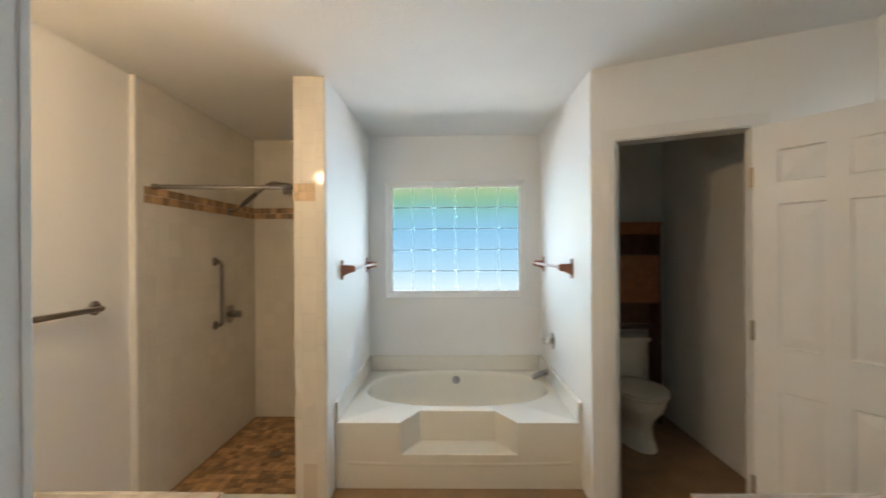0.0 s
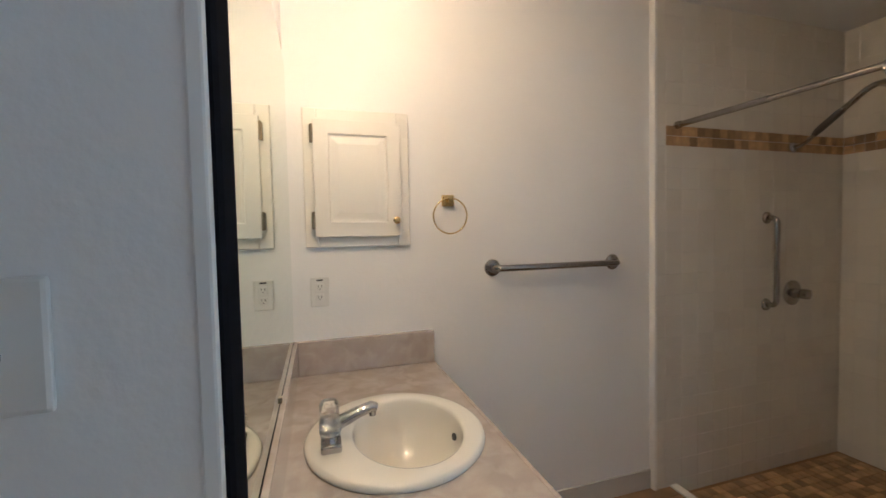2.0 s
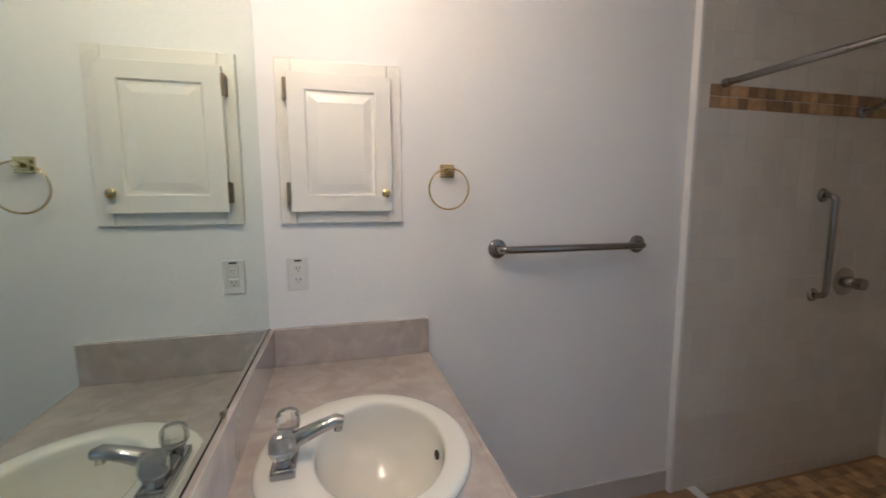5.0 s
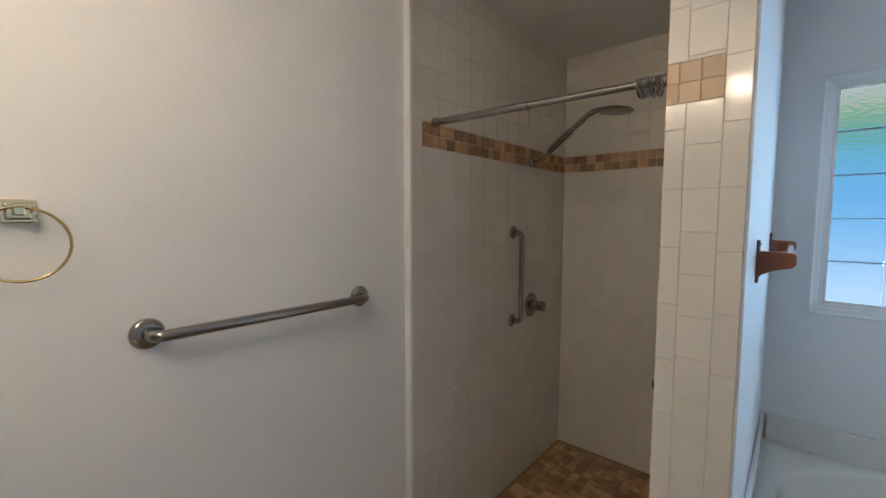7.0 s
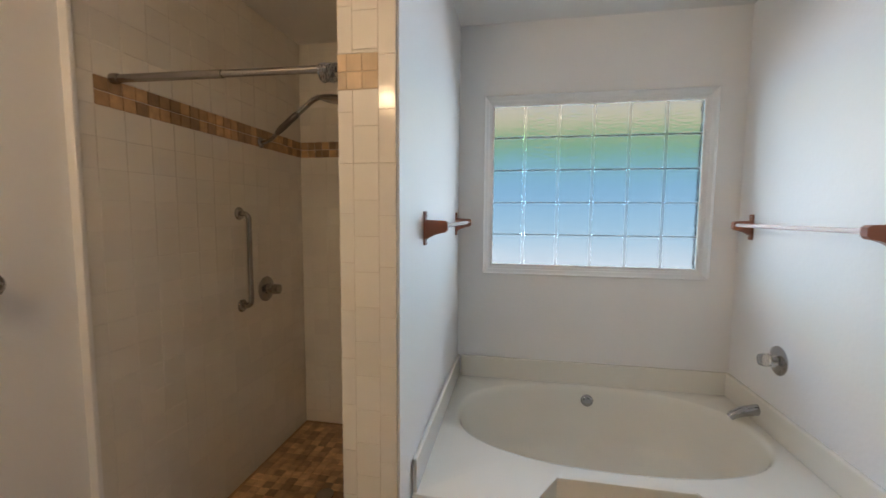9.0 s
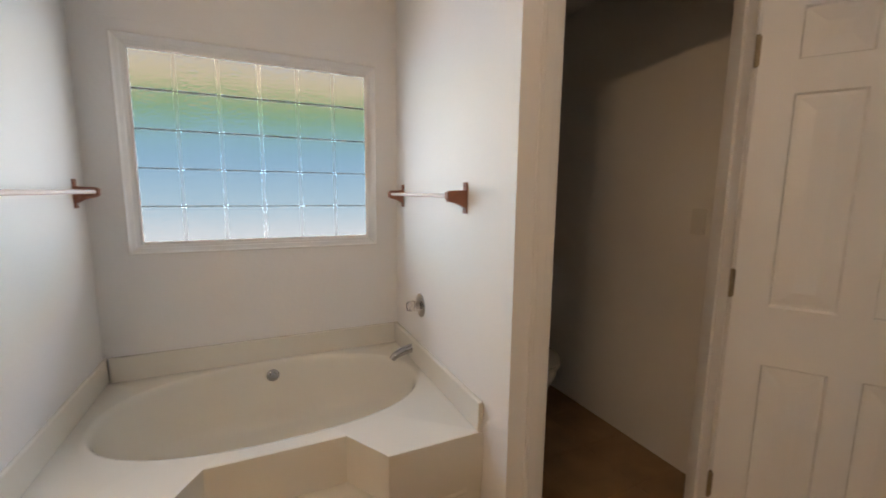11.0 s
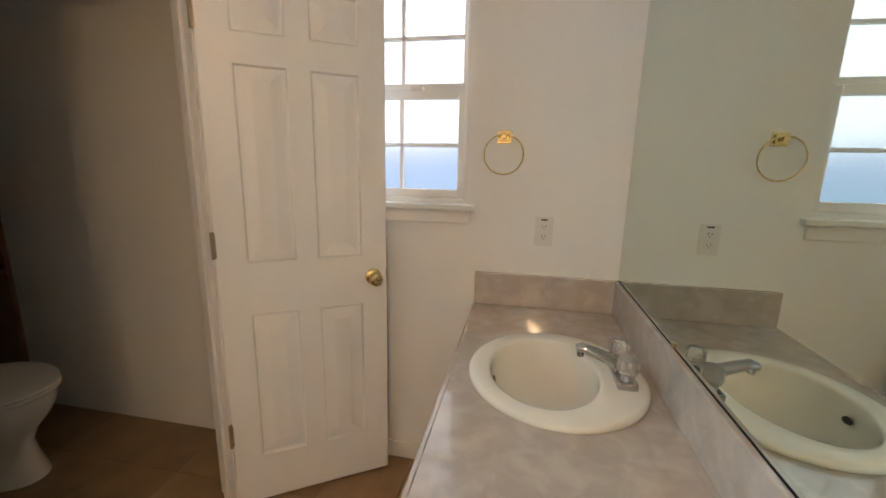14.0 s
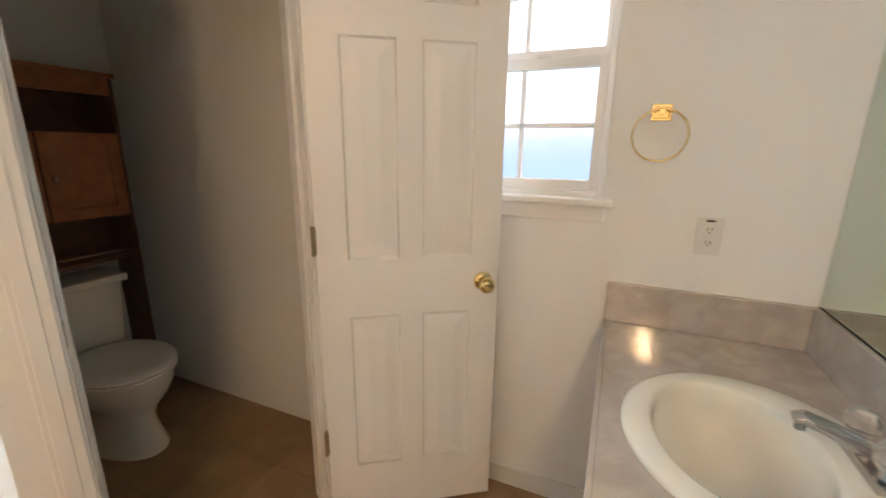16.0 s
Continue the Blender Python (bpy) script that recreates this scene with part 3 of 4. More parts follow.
# ---- towel bars in the tub alcove ----
def bracket(x, y, s, back):
    """s: side that it sticks out to; the rod runs along y; back: +1 or -1, the side the rod comes from."""
    bm = B(min(x, x + s * 0.008), max(x, x + s * 0.008), y - 0.016, y + 0.016, 1.276, 1.404, 0.002)
    loops = []
    for k in range(9):
        f = k / 8
        hw = 0.014
        top, bot = 1.372 - 0.003 * f, 1.296 + (1.325 - 1.296) * (1 - (1 - f) ** 2)
        xx = x + s * (0.006 + 0.085 * f)
        if k == 8:
            top, bot = 1.362, 1.335
        loops.append([(xx, y - hw, bot), (xx, y + hw, bot), (xx, y + hw, top), (xx, y - hw, top)])
    rings(bm, loops)
    return bm

def towel_bar(x, s):
    t = thing("towel_bar", "copper-brown towel bar brackets with a clear rod", "towel bar", group="towel bars in the tub alcove")
    for y in (3.535, 4.335):
        br = part("bracket", bracket(x, y, s, 1), M_COPPER, t)
        for z in (1.296, 1.392):
            bm = bmesh.new()
            lathe(bm, [(0.004, 0), (0.003, 0.0025)], (x + s * 0.008, y, z), (s, 0, 0), 8)
            part("screw", bm, M_CHROME, br)
    bm = bmesh.new()
    lathe(bm, [(0.0095, 0), (0.0095, 0.80)], (x + s * 0.074, 3.535, 1.349), (0, 1, 0), 16)
    part("rod", bm, M_ROD, t, "clear acrylic rod", True)
towel_bar(0.022, 1)
towel_bar(1.540, -1)


# ---- vanities ----
def oval(c, rx, ry, z, n=56):
    return [Vector((c[0] + rx * math.cos(2 * math.pi * i / n), c[1] + ry * math.sin(2 * math.pi * i / n), z)) for i in range(n)]

def vanity(x0, x1, name_side, c, corner_x):
    base = thing("vanity_cabinet", "white painted vanity cabinet under the counter", "cabinet", group="vanities")
    part("body", B(x0 + 0.003, x1 - 0.003, YM + 0.003, 1.905, 0.09, 0.59), M_CAB, base)
    part("face_frame", B(x0 + 0.003, x1 - 0.003, 1.905, 1.925, 0.09, 0.762), M_CAB, base)
    part("toe_kick", B(x0 + 0.01, x1 - 0.01, YM + 0.003, 1.87, 0, 0.09), M_DARKW, base)
    w = (x1 - x0 - 0.06) / 3
    for i in range(3):
        a = x0 + 0.03 + i * w
        dm = Matrix.Translation((a + w - 0.008, 1.944, 0.13)) @ Matrix.Rotation(math.pi, 4, "Z")
        d = part("door", B(0, w - 0.016, 0.017, 0.0185, 0, 0.58, 0, dm), M_CAB, base)
        panelled(w - 0.016, 0.58, 0.016, [(0.055, w - 0.071, 0.055, 0.525)], dm, d, M_CAB, 0.01, 0.018, 0.005)
    for z in (0.22, 0.60):
        part("hinge", B(x1 - 0.03, x1 - 0.022, 1.944, 1.953, z - 0.025, z + 0.025, 0.002), M_HINGE, base, "small brass hinge")
    # counter with an oval cut-out
    top = thing("vanity_counter", "mottled taupe laminate counter with backsplash", "countertop", group="vanity counters")
    cyy, rx, ry = c[1], 0.235, 0.215
    bm = bmesh.new()
    corners = [(x0, YM), (x1, YM), (x1, 1.975), (x0, 1.975)]
    n = 64
    angs = sorted({round(2 * math.pi * i / n, 5) for i in range(n)} | {round(math.atan2(py - cyy, px - c[0]) % (2 * math.pi), 5) for px, py in corners})
    def edge(a):
        dx, dy = math.cos(a), math.sin(a)
        t = min([((x1 if dx > 0 else x0) - c[0]) / dx if abs(dx) > 1e-9 else 9, ((1.975 if dy > 0 else YM) - cyy) / dy if abs(dy) > 1e-9 else 9])
        return (c[0] + dx * t, cyy + dy * t)
    inner = lambda z: [Vector((c[0] + rx * math.cos(a), cyy + ry * math.sin(a), z)) for a in angs]
    outer = lambda z: [Vector((*edge(a), z)) for a in angs]
    rings(bm, [inner(0.762), inner(0.80), outer(0.80), outer(0.762), inner(0.762)], False, False)
    bmesh.ops.remove_doubles(bm, verts=bm.verts, dist=1e-5)
    part("slab", bm, M_LAM, top)
    part("front_edge", B(x0, x1, 1.975, 1.987, 0.757, 0.8015, 0.003), M_LAM, top)
    part("backsplash", B(x0, x1, YM + 0.001, YM + 0.021, 0.80, 0.934, 0.003), M_LAM, top)
    sx = (corner_x, corner_x + 0.02) if corner_x < 0 else (corner_x - 0.02, corner_x)
    part("side_splash", B(sx[0], sx[1], YM + 0.021, 1.985, 0.8005, 0.934, 0.003), M_LAM, top)
    # drop-in basin
    sink = thing("sink", "white oval porcelain drop-in sink", "sink", group="sinks")
    loops = [oval(c, 0.256, 0.236, 0.8005), oval(c, 0.258, 0.238, 0.806), oval(c, 0.255, 0.235, 0.813), oval(c, 0.246, 0.226, 0.817)]
    bc = (c[0], c[1] + 0.031)
    dish = [(1.06, 0.817), (1.02, 0.8145), (1.0, 0.807)] + [((1 - u ** 2.3) ** 0.5, 0.805 - 0.170 * u) for u in (0.1, 0.22, 0.36, 0.5, 0.64, 0.77, 0.88, 0.95, 0.985)]
    for k, z in dish:
        loops.append(oval(bc, 0.192 * k, 0.145 * k, z))
    part("bowl", rings(bmesh.new(), loops, False, True), M_PORC, sink, smooth=True)
    bm = bmesh.new()
    lathe(bm, [(0.022, 0), (0.022, 0.003), (0.012, 0.001)], (bc[0], bc[1], 0.637))
    part("drain", bm, M_CHROME, sink, "chrome drain")
    bm = bmesh.new()
    lathe(bm, [(0.010, 0), (0.010, 0.003)], (bc[0], bc[1] + 0.1355, 0.765), (0, -1, 0.35), 14, sx=1.5, sy=0.9)
    part("overflow_slot", bm, M_DARK, sink, "dark overflow slot")
    # faucet
    fy = c[1] - 0.172
    fau = thing("faucet", "chrome two-handle faucet with clear acrylic knobs", "faucet", group="faucets")
    bm = B(c[0] - 0.078, c[0] + 0.078, fy - 0.024, fy + 0.026, 0.8165, 0.836, 0.005)
    box(bm, c[0] - 0.024, c[0] + 0.024, fy - 0.02, fy + 0.024, 0.834, 0.85, 0.005)
    part("base", bm, M_CHROME, fau)
    bm = bmesh.new()
    tube(bm, [(c[0], fy, 0.846), (c[0], fy + 0.03, 0.860), (c[0], fy + 0.07, 0.876), (c[0], fy + 0.108, 0.888), (c[0], fy + 0.122, 0.884)], 0.015, 12, [0.023, 0.022, 0.019, 0.0175, 0.014], flat=0.75)
    lathe(bm, [(0.009, 0), (0.009, 0.014)], (c[0], fy + 0.11, 0.864), n=12)
    part("spout", bm, M_CHROME, fau, smooth=True)
    for dx in (-0.051, 0.051):
        bm = bmesh.new()
        lathe(bm, [(0.017, 0), (0.013, 0.012), (0.010, 0.02)], (c[0] + dx, fy, 0.835), n=14)
        h = part("stem", bm, M_CHROME, fau, smooth=True)
        bm = bmesh.new()
        lathe(bm, [(0.012, 0.012), (0.023, 0.016), (0.0275, 0.027), (0.0265, 0.052), (0.020, 0.061), (0.006, 0.063)], (c[0] + dx, fy, 0.837), n=10)
        part("knob", bm, M_ACRYL, fau, "clear faceted acrylic knob")

vanity(XL, 0.10, "west", (-0.498, 1.714), XL)
vanity(EX1, XR, "east", (2.075, 1.695), XR)

MT = 1.99
for x0, x1, e0, e1, lab in ((XL + 0.004, 0.1005, 0.1005, 0.129, "large frameless wall mirror with a black edge strip"), (1.419, XR - 0.004, 1.415, 1.419, "large frameless wall mirror with a blackened edge")):
    mir = thing("wall_mirror", lab, "mirror", group="vanity mirrors")
    part("glass", B(x0, x1, YM + 0.001, YM + 0.007, 0.938, MT), M_MIRROR, mir)
    if x0 < 0:
        prof = ((e1, YM + 0.001), (e1, YM + 0.016), (e1 - 0.006, YM + 0.0205), (e0 + 0.006, YM + 0.027), (e0, YM + 0.027), (e0, YM + 0.001))
        strip = rings(bmesh.new(), [[(px, py, z) for px, py in prof] for z in (0.757, MT)])
    else:
        strip = B(e0, e1, YM + 0.001, YM + 0.0074, 0.938, MT, 0.0005)
    part("edge_strip", strip, M_BLACK, mir, "black strip along the mirror's upright edge")
    part("bottom_channel", B(x0, x1, YM + 0.001, YM + 0.0078, 0.934, 0.9382), M_BLACK, mir, "thin dark channel")
    part("clip", B((x0 + x1) / 2 - 0.008, (x0 + x1) / 2 + 0.008, YM + 0.007, YM + 0.012, 0.934, 0.948, 0.001), M_HINGE, mir, "small metal mirror clip")

# ---- vanity light ----
lamp = thing("vanity_light", "vanity light strip with lit warm globe bulbs", "wall lamp")
part("plate", B(-0.66, -0.02, YM, YM + 0.05, 2.125, 2.235, 0.006), M_CHROME, lamp)
for x in (-0.53, -0.34, -0.15):
    bm = bmesh.new()
    lathe(bm, [(0.03, 0), (0.03, 0.05), (0.022, 0.062), (0.02, 0.075)], (x, YM + 0.049, 2.18), (0, 1, 0), 16)
    part("socket", bm, M_CHROME, lamp)
    bm = bmesh.new()
    bmesh.ops.create_uvsphere(bm, u_segments=20, v_segments=12, radius=0.042)
    bmesh.ops.translate(bm, vec=(x, YM + 0.163, 2.18), verts=bm.verts)
    part("bulb", bm, M_BULB, lamp, "lit globe bulb", True)


# ---- left wall: medicine cabinet, rings, outlet, grab bars ----
mc = thing("medicine_cabinet", "white raised-panel medicine cabinet set in the wall", "cabinet")
bm = bmesh.new()
y0, y1, z0, z1 = 1.483, 1.893, 1.297, 1.832
for a in ((y0, y0 + 0.05, z0, z1), (y1 - 0.05, y1, z0, z1), (y0 + 0.05, y1 - 0.05, z0, z0 + 0.05), (y0 + 0.05, y1 - 0.05, z1 - 0.05, z1)):
    box(bm, XL, XL + 0.016, a[0], a[1], a[2], a[3])
part("face_frame", bm, M_CAB, mc)
mod = smooth_bevel(mc.children[0], 0.004, 2)
CM = Matrix.Translation((XL + 0.036, 1.520, 1.337)) @ Matrix.Rotation(math.pi / 2, 4, "Z")
cd = part("door", B(0.002, 0.333, 0.017, 0.0195, 0.002, 0.448, 0, CM), M_CAB, mc)
panelled(0.335, 0.45, 0.017, [(0.055, 0.28, 0.055, 0.395)], CM, cd, M_CAB, 0.012, 0.022, 0.006)
bm = bmesh.new()
lathe(bm, [(0.007, 0), (0.006, 0.008), (0.014, 0.014), (0.015, 0.02), (0.009, 0.025)], (XL + 0.036, 1.832, 1.398), (1, 0, 0), 16)
part("knob", bm, M_BRASS, mc, "small brass knob", True)
for z in (1.40, 1.73):
    bm = B(XL + 0.016, XL + 0.040, 1.508, 1.519, z - 0.032, z + 0.032, 0.002)
    lathe(bm, [(0.005, -0.034), (0.005, 0.034)], (XL + 0.040, 1.516, z), n=10)
    part("hinge", bm, M_HINGE, mc, "brass hinge")

def towel_ring(x, y, z, s):
    t = thing("towel_ring", "polished brass towel ring on the wall", "towel ring", group="towel rings")
    bm = B(min(x, x + s * 0.008), max(x, x + s * 0.008), y - 0.027, y + 0.027, z - 0.024, z + 0.024, 0.003)
    box(bm, min(x + s * 0.007, x + s * 0.02), max(x + s * 0.007, x + s * 0.02), y - 0.02, y + 0.02, z - 0.017, z + 0.017, 0.004)
    box(bm, min(x + s * 0.018, x + s * 0.045), max(x + s * 0.018, x + s * 0.045), y - 0.009, y + 0.009, z - 0.009, z + 0.009, 0.003)
    part("mount", bm, M_BRASS, t)
    part("ring", torus(bmesh.new(), (x + s * 0.035, y, z - 0.066), 0.074, 0.0032, (0, 1, 0), (s * 0.06, 0, 1)), M_BRASS, t, smooth=True)
towel_ring(XL, 2.062, 1.480, 1)
towel_ring(XR, 1.892, 1.470, -1)

def outlet(x, y, z, s):
    t = thing("wall_outlet", "white duplex outlet with a cover plate", "outlet", group="outlets above the counters")
    bm = B(min(x, x + s * 0.006), max(x, x + s * 0.006), y - 0.035, y + 0.035, z - 0.057, z + 0.057, 0.003)
    part("plate", bm, M_PLATE, t)
    for dz in (-0.02, 0.02):
        r = part("socket", B(min(x + s * 0.005, x + s * 0.008), max(x + s * 0.005, x + s * 0.008), y - 0.016, y + 0.016, z + dz - 0.014, z + dz + 0.014, 0.003), M_PLATE, t)
        bm = bmesh.new()
        for dy in (-0.006, 0.006):
            box(bm, min(x + s * 0.0075, x + s * 0.0086), max(x + s * 0.0075, x + s * 0.0086), y + dy - 0.0012, y + dy + 0.0012, z + dz - 0.002, z + dz + 0.007)
        lathe(bm, [(0.0022, 0), (0.0022, 0.0011)], (x + s * 0.0075, y, z + dz - 0.008), (s, 0, 0), 8)
        part("slots", bm, M_DARK, r)
    part("top_mark", B(min(x + s * 0.0055, x + s * 0.0068), max(x + s * 0.0055, x + s * 0.0068), y - 0.012, y + 0.012, z + 0.044, z + 0.050), M_DARK, t)
outlet(XL, 1.529, 1.122, 1)
outlet(XR, 1.722, 1.112, -1)

sw = thing("light_switch", "white toggle light switch in a large plate", "light switch")
part("plate", B(EX0, EX0 + 0.0075, 1.233, 1.310, 1.199, 1.316, 0.0045), M_PLATE, sw)
part("toggle", B(EX0 + 0.0065, EX0 + 0.019, 1.2675, 1.2755, 1.257, 1.275, 0.002), M_PLATE, sw)
part("slot", B(EX0 + 0.0072, EX0 + 0.0079, 1.266, 1.277, 1.247, 1.253), M_DARK, sw)
for z in (1.229, 1.287):
    part("screw", lathe(bmesh.new(), [(0.003, 0), (0.003, 0.001)], (EX0 + 0.0072, 1.2715, z), (1, 0, 0), 8), M_HINGE, sw)
ts = thing("light_switch", "plain white switch plate in the toilet room", "light switch")
part("plate", B(2.600, 2.606, 3.215, 3.285, 1.18, 1.30, 0.003), M_PLATE, ts)
part("toggle", B(2.590, 2.601, 3.246, 3.254, 1.235, 1.25, 0.002), M_PLATE, ts)

def grab_bar(p0, p1, out, r, label, fl=0.038):
    t = thing("grab_bar", label, "grab bar", group="grab bars")
    p0, p1, out = Vector(p0), Vector(p1), Vector(out)
    d = (p1 - p0).normalized()
    k, off = 0.03, 0.055
    path = [p0, p0 + out * (off - k)] + arc(p0 + out * (off - k) + d * k, k, math.pi, math.pi / 2, d, out)[1:]
    path += arc(p1 + out * (off - k) - d * k, k, math.pi / 2, 0, d, out) + [p1]
    part("rail", tube(bmesh.new(), path, r, 16), M_STEEL, t, smooth=True)
    for p in (p0, p1):
        bm = bmesh.new()
        lathe(bm, [(fl, 0), (fl, 0.004), (fl - 0.006, 0.011), (r + 0.004, 0.013)], p, out, 28)
        part("flange", bm, M_STEEL, t, smooth=True)
grab_bar((XL, 2.265, 1.184), (XL, 2.905, 1.184), (1, 0, 0), 0.0145, "brushed steel grab bar on the painted wall")


# ---- shower ----
XS = -1.05
grab_bar((XS, 3.915, 0.905), (XS, 3.915, 1.390), (1, 0, 0), 0.0135, "brushed steel upright grab bar on shower tile", 0.034)
sv = thing("shower_valve", "round steel shower valve with a lever handle", "shower valve")
bm = bmesh.new()
lathe(bm, [(0.072, 0), (0.072, 0.004), (0.06, 0.01), (0.03, 0.014), (0.026, 0.04), (0.02, 0.05)], (XS, 4.125, 0.958), (1, 0, 0), 28)
part("escutcheon", bm, M_STEEL, sv, smooth=True)
bm = bmesh.new()
lathe(bm, [(0.024, 0.045), (0.03, 0.055), (0.028, 0.085), (0.015, 0.09)], (XS, 4.125, 0.958), (1, 0, 0), 14)
part("handle", bm, M_STEEL, sv)
kn = thing("hand_shower_outlet", "round steel outlet on the shower back wall", "shower fitting")
bm = bmesh.new()
lathe(bm, [(0.03, 0), (0.03, 0.01), (0.02, 0.02), (0.018, 0.05), (0.004, 0.055)], (-0.45, YS, 0.51), (0, -1, 0))
part("body", bm, M_STEEL, kn, smooth=True)

rod = thing("shower_rod", "steel shower curtain rod with loose hooks", "curtain rod")
ra, rb = Vector((XS, 3.278, 1.862)), Vector((-0.163, 3.262, 1.845))
bm = bmesh.new()
tube(bm, [ra, ra.lerp(rb, 0.5)], 0.0142, 14)
part("outer_tube", bm, M_STEEL, rod, smooth=True)
bm = bmesh.new()
tube(bm, [ra.lerp(rb, 0.5), rb], 0.0122, 14)
part("inner_tube", bm, M_STEEL, rod, smooth=True)
for p, d in ((ra, (1, 0, 0)), (rb, (-1, 0, 0))):
    bm = bmesh.new()
    lathe(bm, [(0.019, 0), (0.019, 0.018), (0.0155, 0.03)], p, d, 16)
    part("end_cap", bm, M_STEEL, rod, smooth=True)
rng = random.Random(4)
hooks = thing("curtain_hooks", "bunch of empty wire curtain hooks on the rod", "curtain hooks")
for i in range(12):
    p = ra.lerp(rb, 0.90 + 0.006 * i)
    bm = bmesh.new()
    tl = rng.uniform(-0.25, 0.25)
    torus(bm, p + Vector((0, 0, -0.014)), rng.uniform(0.024, 0.029), 0.0016, (0.3 * tl, 1, tl), (tl, -tl, 1), 20, 5)
    for k in range(3):
        lathe(bm, [(0.001, -0.004), (0.004, 0), (0.001, 0.004)], p + Vector((0, (k - 1) * 0.008, 0.0125)), (1, 0, 0), 6)
    part("hook", bm, M_CHROME, hooks)

hd = thing("hand_shower", "steel shower arm with dark grip and flat head", "shower")
bm = bmesh.new()
lathe(bm, [(0.03, 0), (0.028, 0.006), (0.014, 0.012)], (XS, 4.117, 1.785), (1, 0, 0))
part("flange", bm, M_CHROME, hd, smooth=True)
bm = bmesh.new()
tube(bm, [(XS, 4.117, 1.785), (-1.02, 4.117, 1.787), (-0.985, 4.117, 1.80), (-0.94, 4.117, 1.84)], 0.0105, 12)
part("arm", bm, M_CHROME, hd, smooth=True)
bm = bmesh.new()
tube(bm, [(-0.95, 4.117, 1.832), (-0.925, 4.117, 1.855), (-0.835, 4.117, 1.925), (-0.82, 4.117, 1.935)], 0.017, 14, [0.014, 0.019, 0.018, 0.014])
part("grip", bm, mat("dark_grip", (0.08, 0.07, 0.06), 0.4, vary=0.1), hd, "dark grey grip", True)
bm = bmesh.new()
tube(bm, [(-0.83, 4.117, 1.928), (-0.78, 4.117, 1.965), (-0.735, 4.117, 2.0), (-0.70, 4.117, 2.015), (-0.655, 4.117, 2.017)], 0.014, 12)
part("neck", bm, M_STEEL, hd, smooth=True)
bm = bmesh.new()
lathe(bm, [(0.01, 0.022), (0.05, 0.016), (0.085, 0.006), (0.088, 0), (0.08, -0.006), (0.02, -0.008)], (-0.60, 4.117, 1.999), (0.08, 0, 1), 32)
part("head", bm, M_STEEL, hd, smooth=True)
bm = bmesh.new()
lathe(bm, [(0.045, 0), (0.045, 0.004), (0.03, 0.002)], (-0.571, 3.86, -0.047))
tagged(part("shower_drain", bm, M_STEEL), "round metal drain in the mosaic shower floor", "drain")


# ---- toilet and cabinet over it ----
wc = thing("toilet", "white two-piece toilet with its lid closed", "toilet")
tx = 2.155
def egg(z, w, yf, yb, n=40, p=2.2):
    out = []
    yc, hy = (yf + yb) / 2, (yb - yf) / 2
    for i in range(n):
        a = 2 * math.pi * i / n
        c_, s_ = math.cos(a), math.sin(a)
        r = (abs(c_) ** p + abs(s_) ** p) ** (-1 / p)
        taper = 1 - 0.10 * max(0, -s_ * r)
        out.append(Vector((tx + w * c_ * r * taper, yc + hy * s_ * r, z)))
    return out
part("bowl", rings(bmesh.new(), [egg(0, 0.137, 3.795, 4.38), egg(0.02, 0.133, 3.80, 4.38), egg(0.09, 0.113, 3.825, 4.37), egg(0.16, 0.108, 3.838, 4.36), egg(0.22, 0.125, 3.81, 4.35), egg(0.29, 0.178, 3.755, 4.34), egg(0.345, 0.192, 3.73, 4.33), egg(0.385, 0.194, 3.725, 4.33), egg(0.39, 0.186, 3.735, 4.32)]), M_PORC, wc, smooth=True)
part("seat", rings(bmesh.new(), [egg(0.391, 0.196, 3.722, 4.21), egg(0.398, 0.200, 3.717, 4.215), egg(0.405, 0.199, 3.719, 4.215), egg(0.408, 0.194, 3.724, 4.21)]), M_PORC, wc, smooth=True)
part("lid", rings(bmesh.new(), [egg(0.411, 0.194, 3.724, 4.21), egg(0.416, 0.199, 3.719, 4.214), egg(0.424, 0.197, 3.721, 4.213), egg(0.432, 0.170, 3.745, 4.20), egg(0.436, 0.12, 3.81, 4.16)]), M_PORC, wc, smooth=True)
loops = []
for z, w, d0 in ((0.385, 0.185, 4.262), (0.40, 0.198, 4.252), (0.55, 0.21, 4.245), (0.69, 0.218, 4.238), (0.70, 0.216, 4.240)):
    loops.append([Vector((tx + a * w, y, z)) for a, y in ((-1, d0 + 0.03), (-0.9, d0 + 0.008), (-0.6, d0), (0.6, d0), (0.9, d0 + 0.008), (1, d0 + 0.03), (1, 4.445), (-1, 4.445))])
part("tank", rings(bmesh.new(), loops), M_PORC, wc, smooth=True)
part("tank_lid", B(tx - 0.228, tx + 0.228, 4.225, 4.45, 0.70, 0.738, 0.010), M_PORC, wc)
bm = bmesh.new()
tube(bm, [(tx - 0.16, 4.24, 0.65), (tx - 0.16, 4.222, 0.65), (tx - 0.14, 4.215, 0.648), (tx - 0.09, 4.213, 0.643)], 0.007, 10)
part("flush_lever", bm, M_CHROME, wc, "chrome flush lever", True)

wc.location.y = -0.02

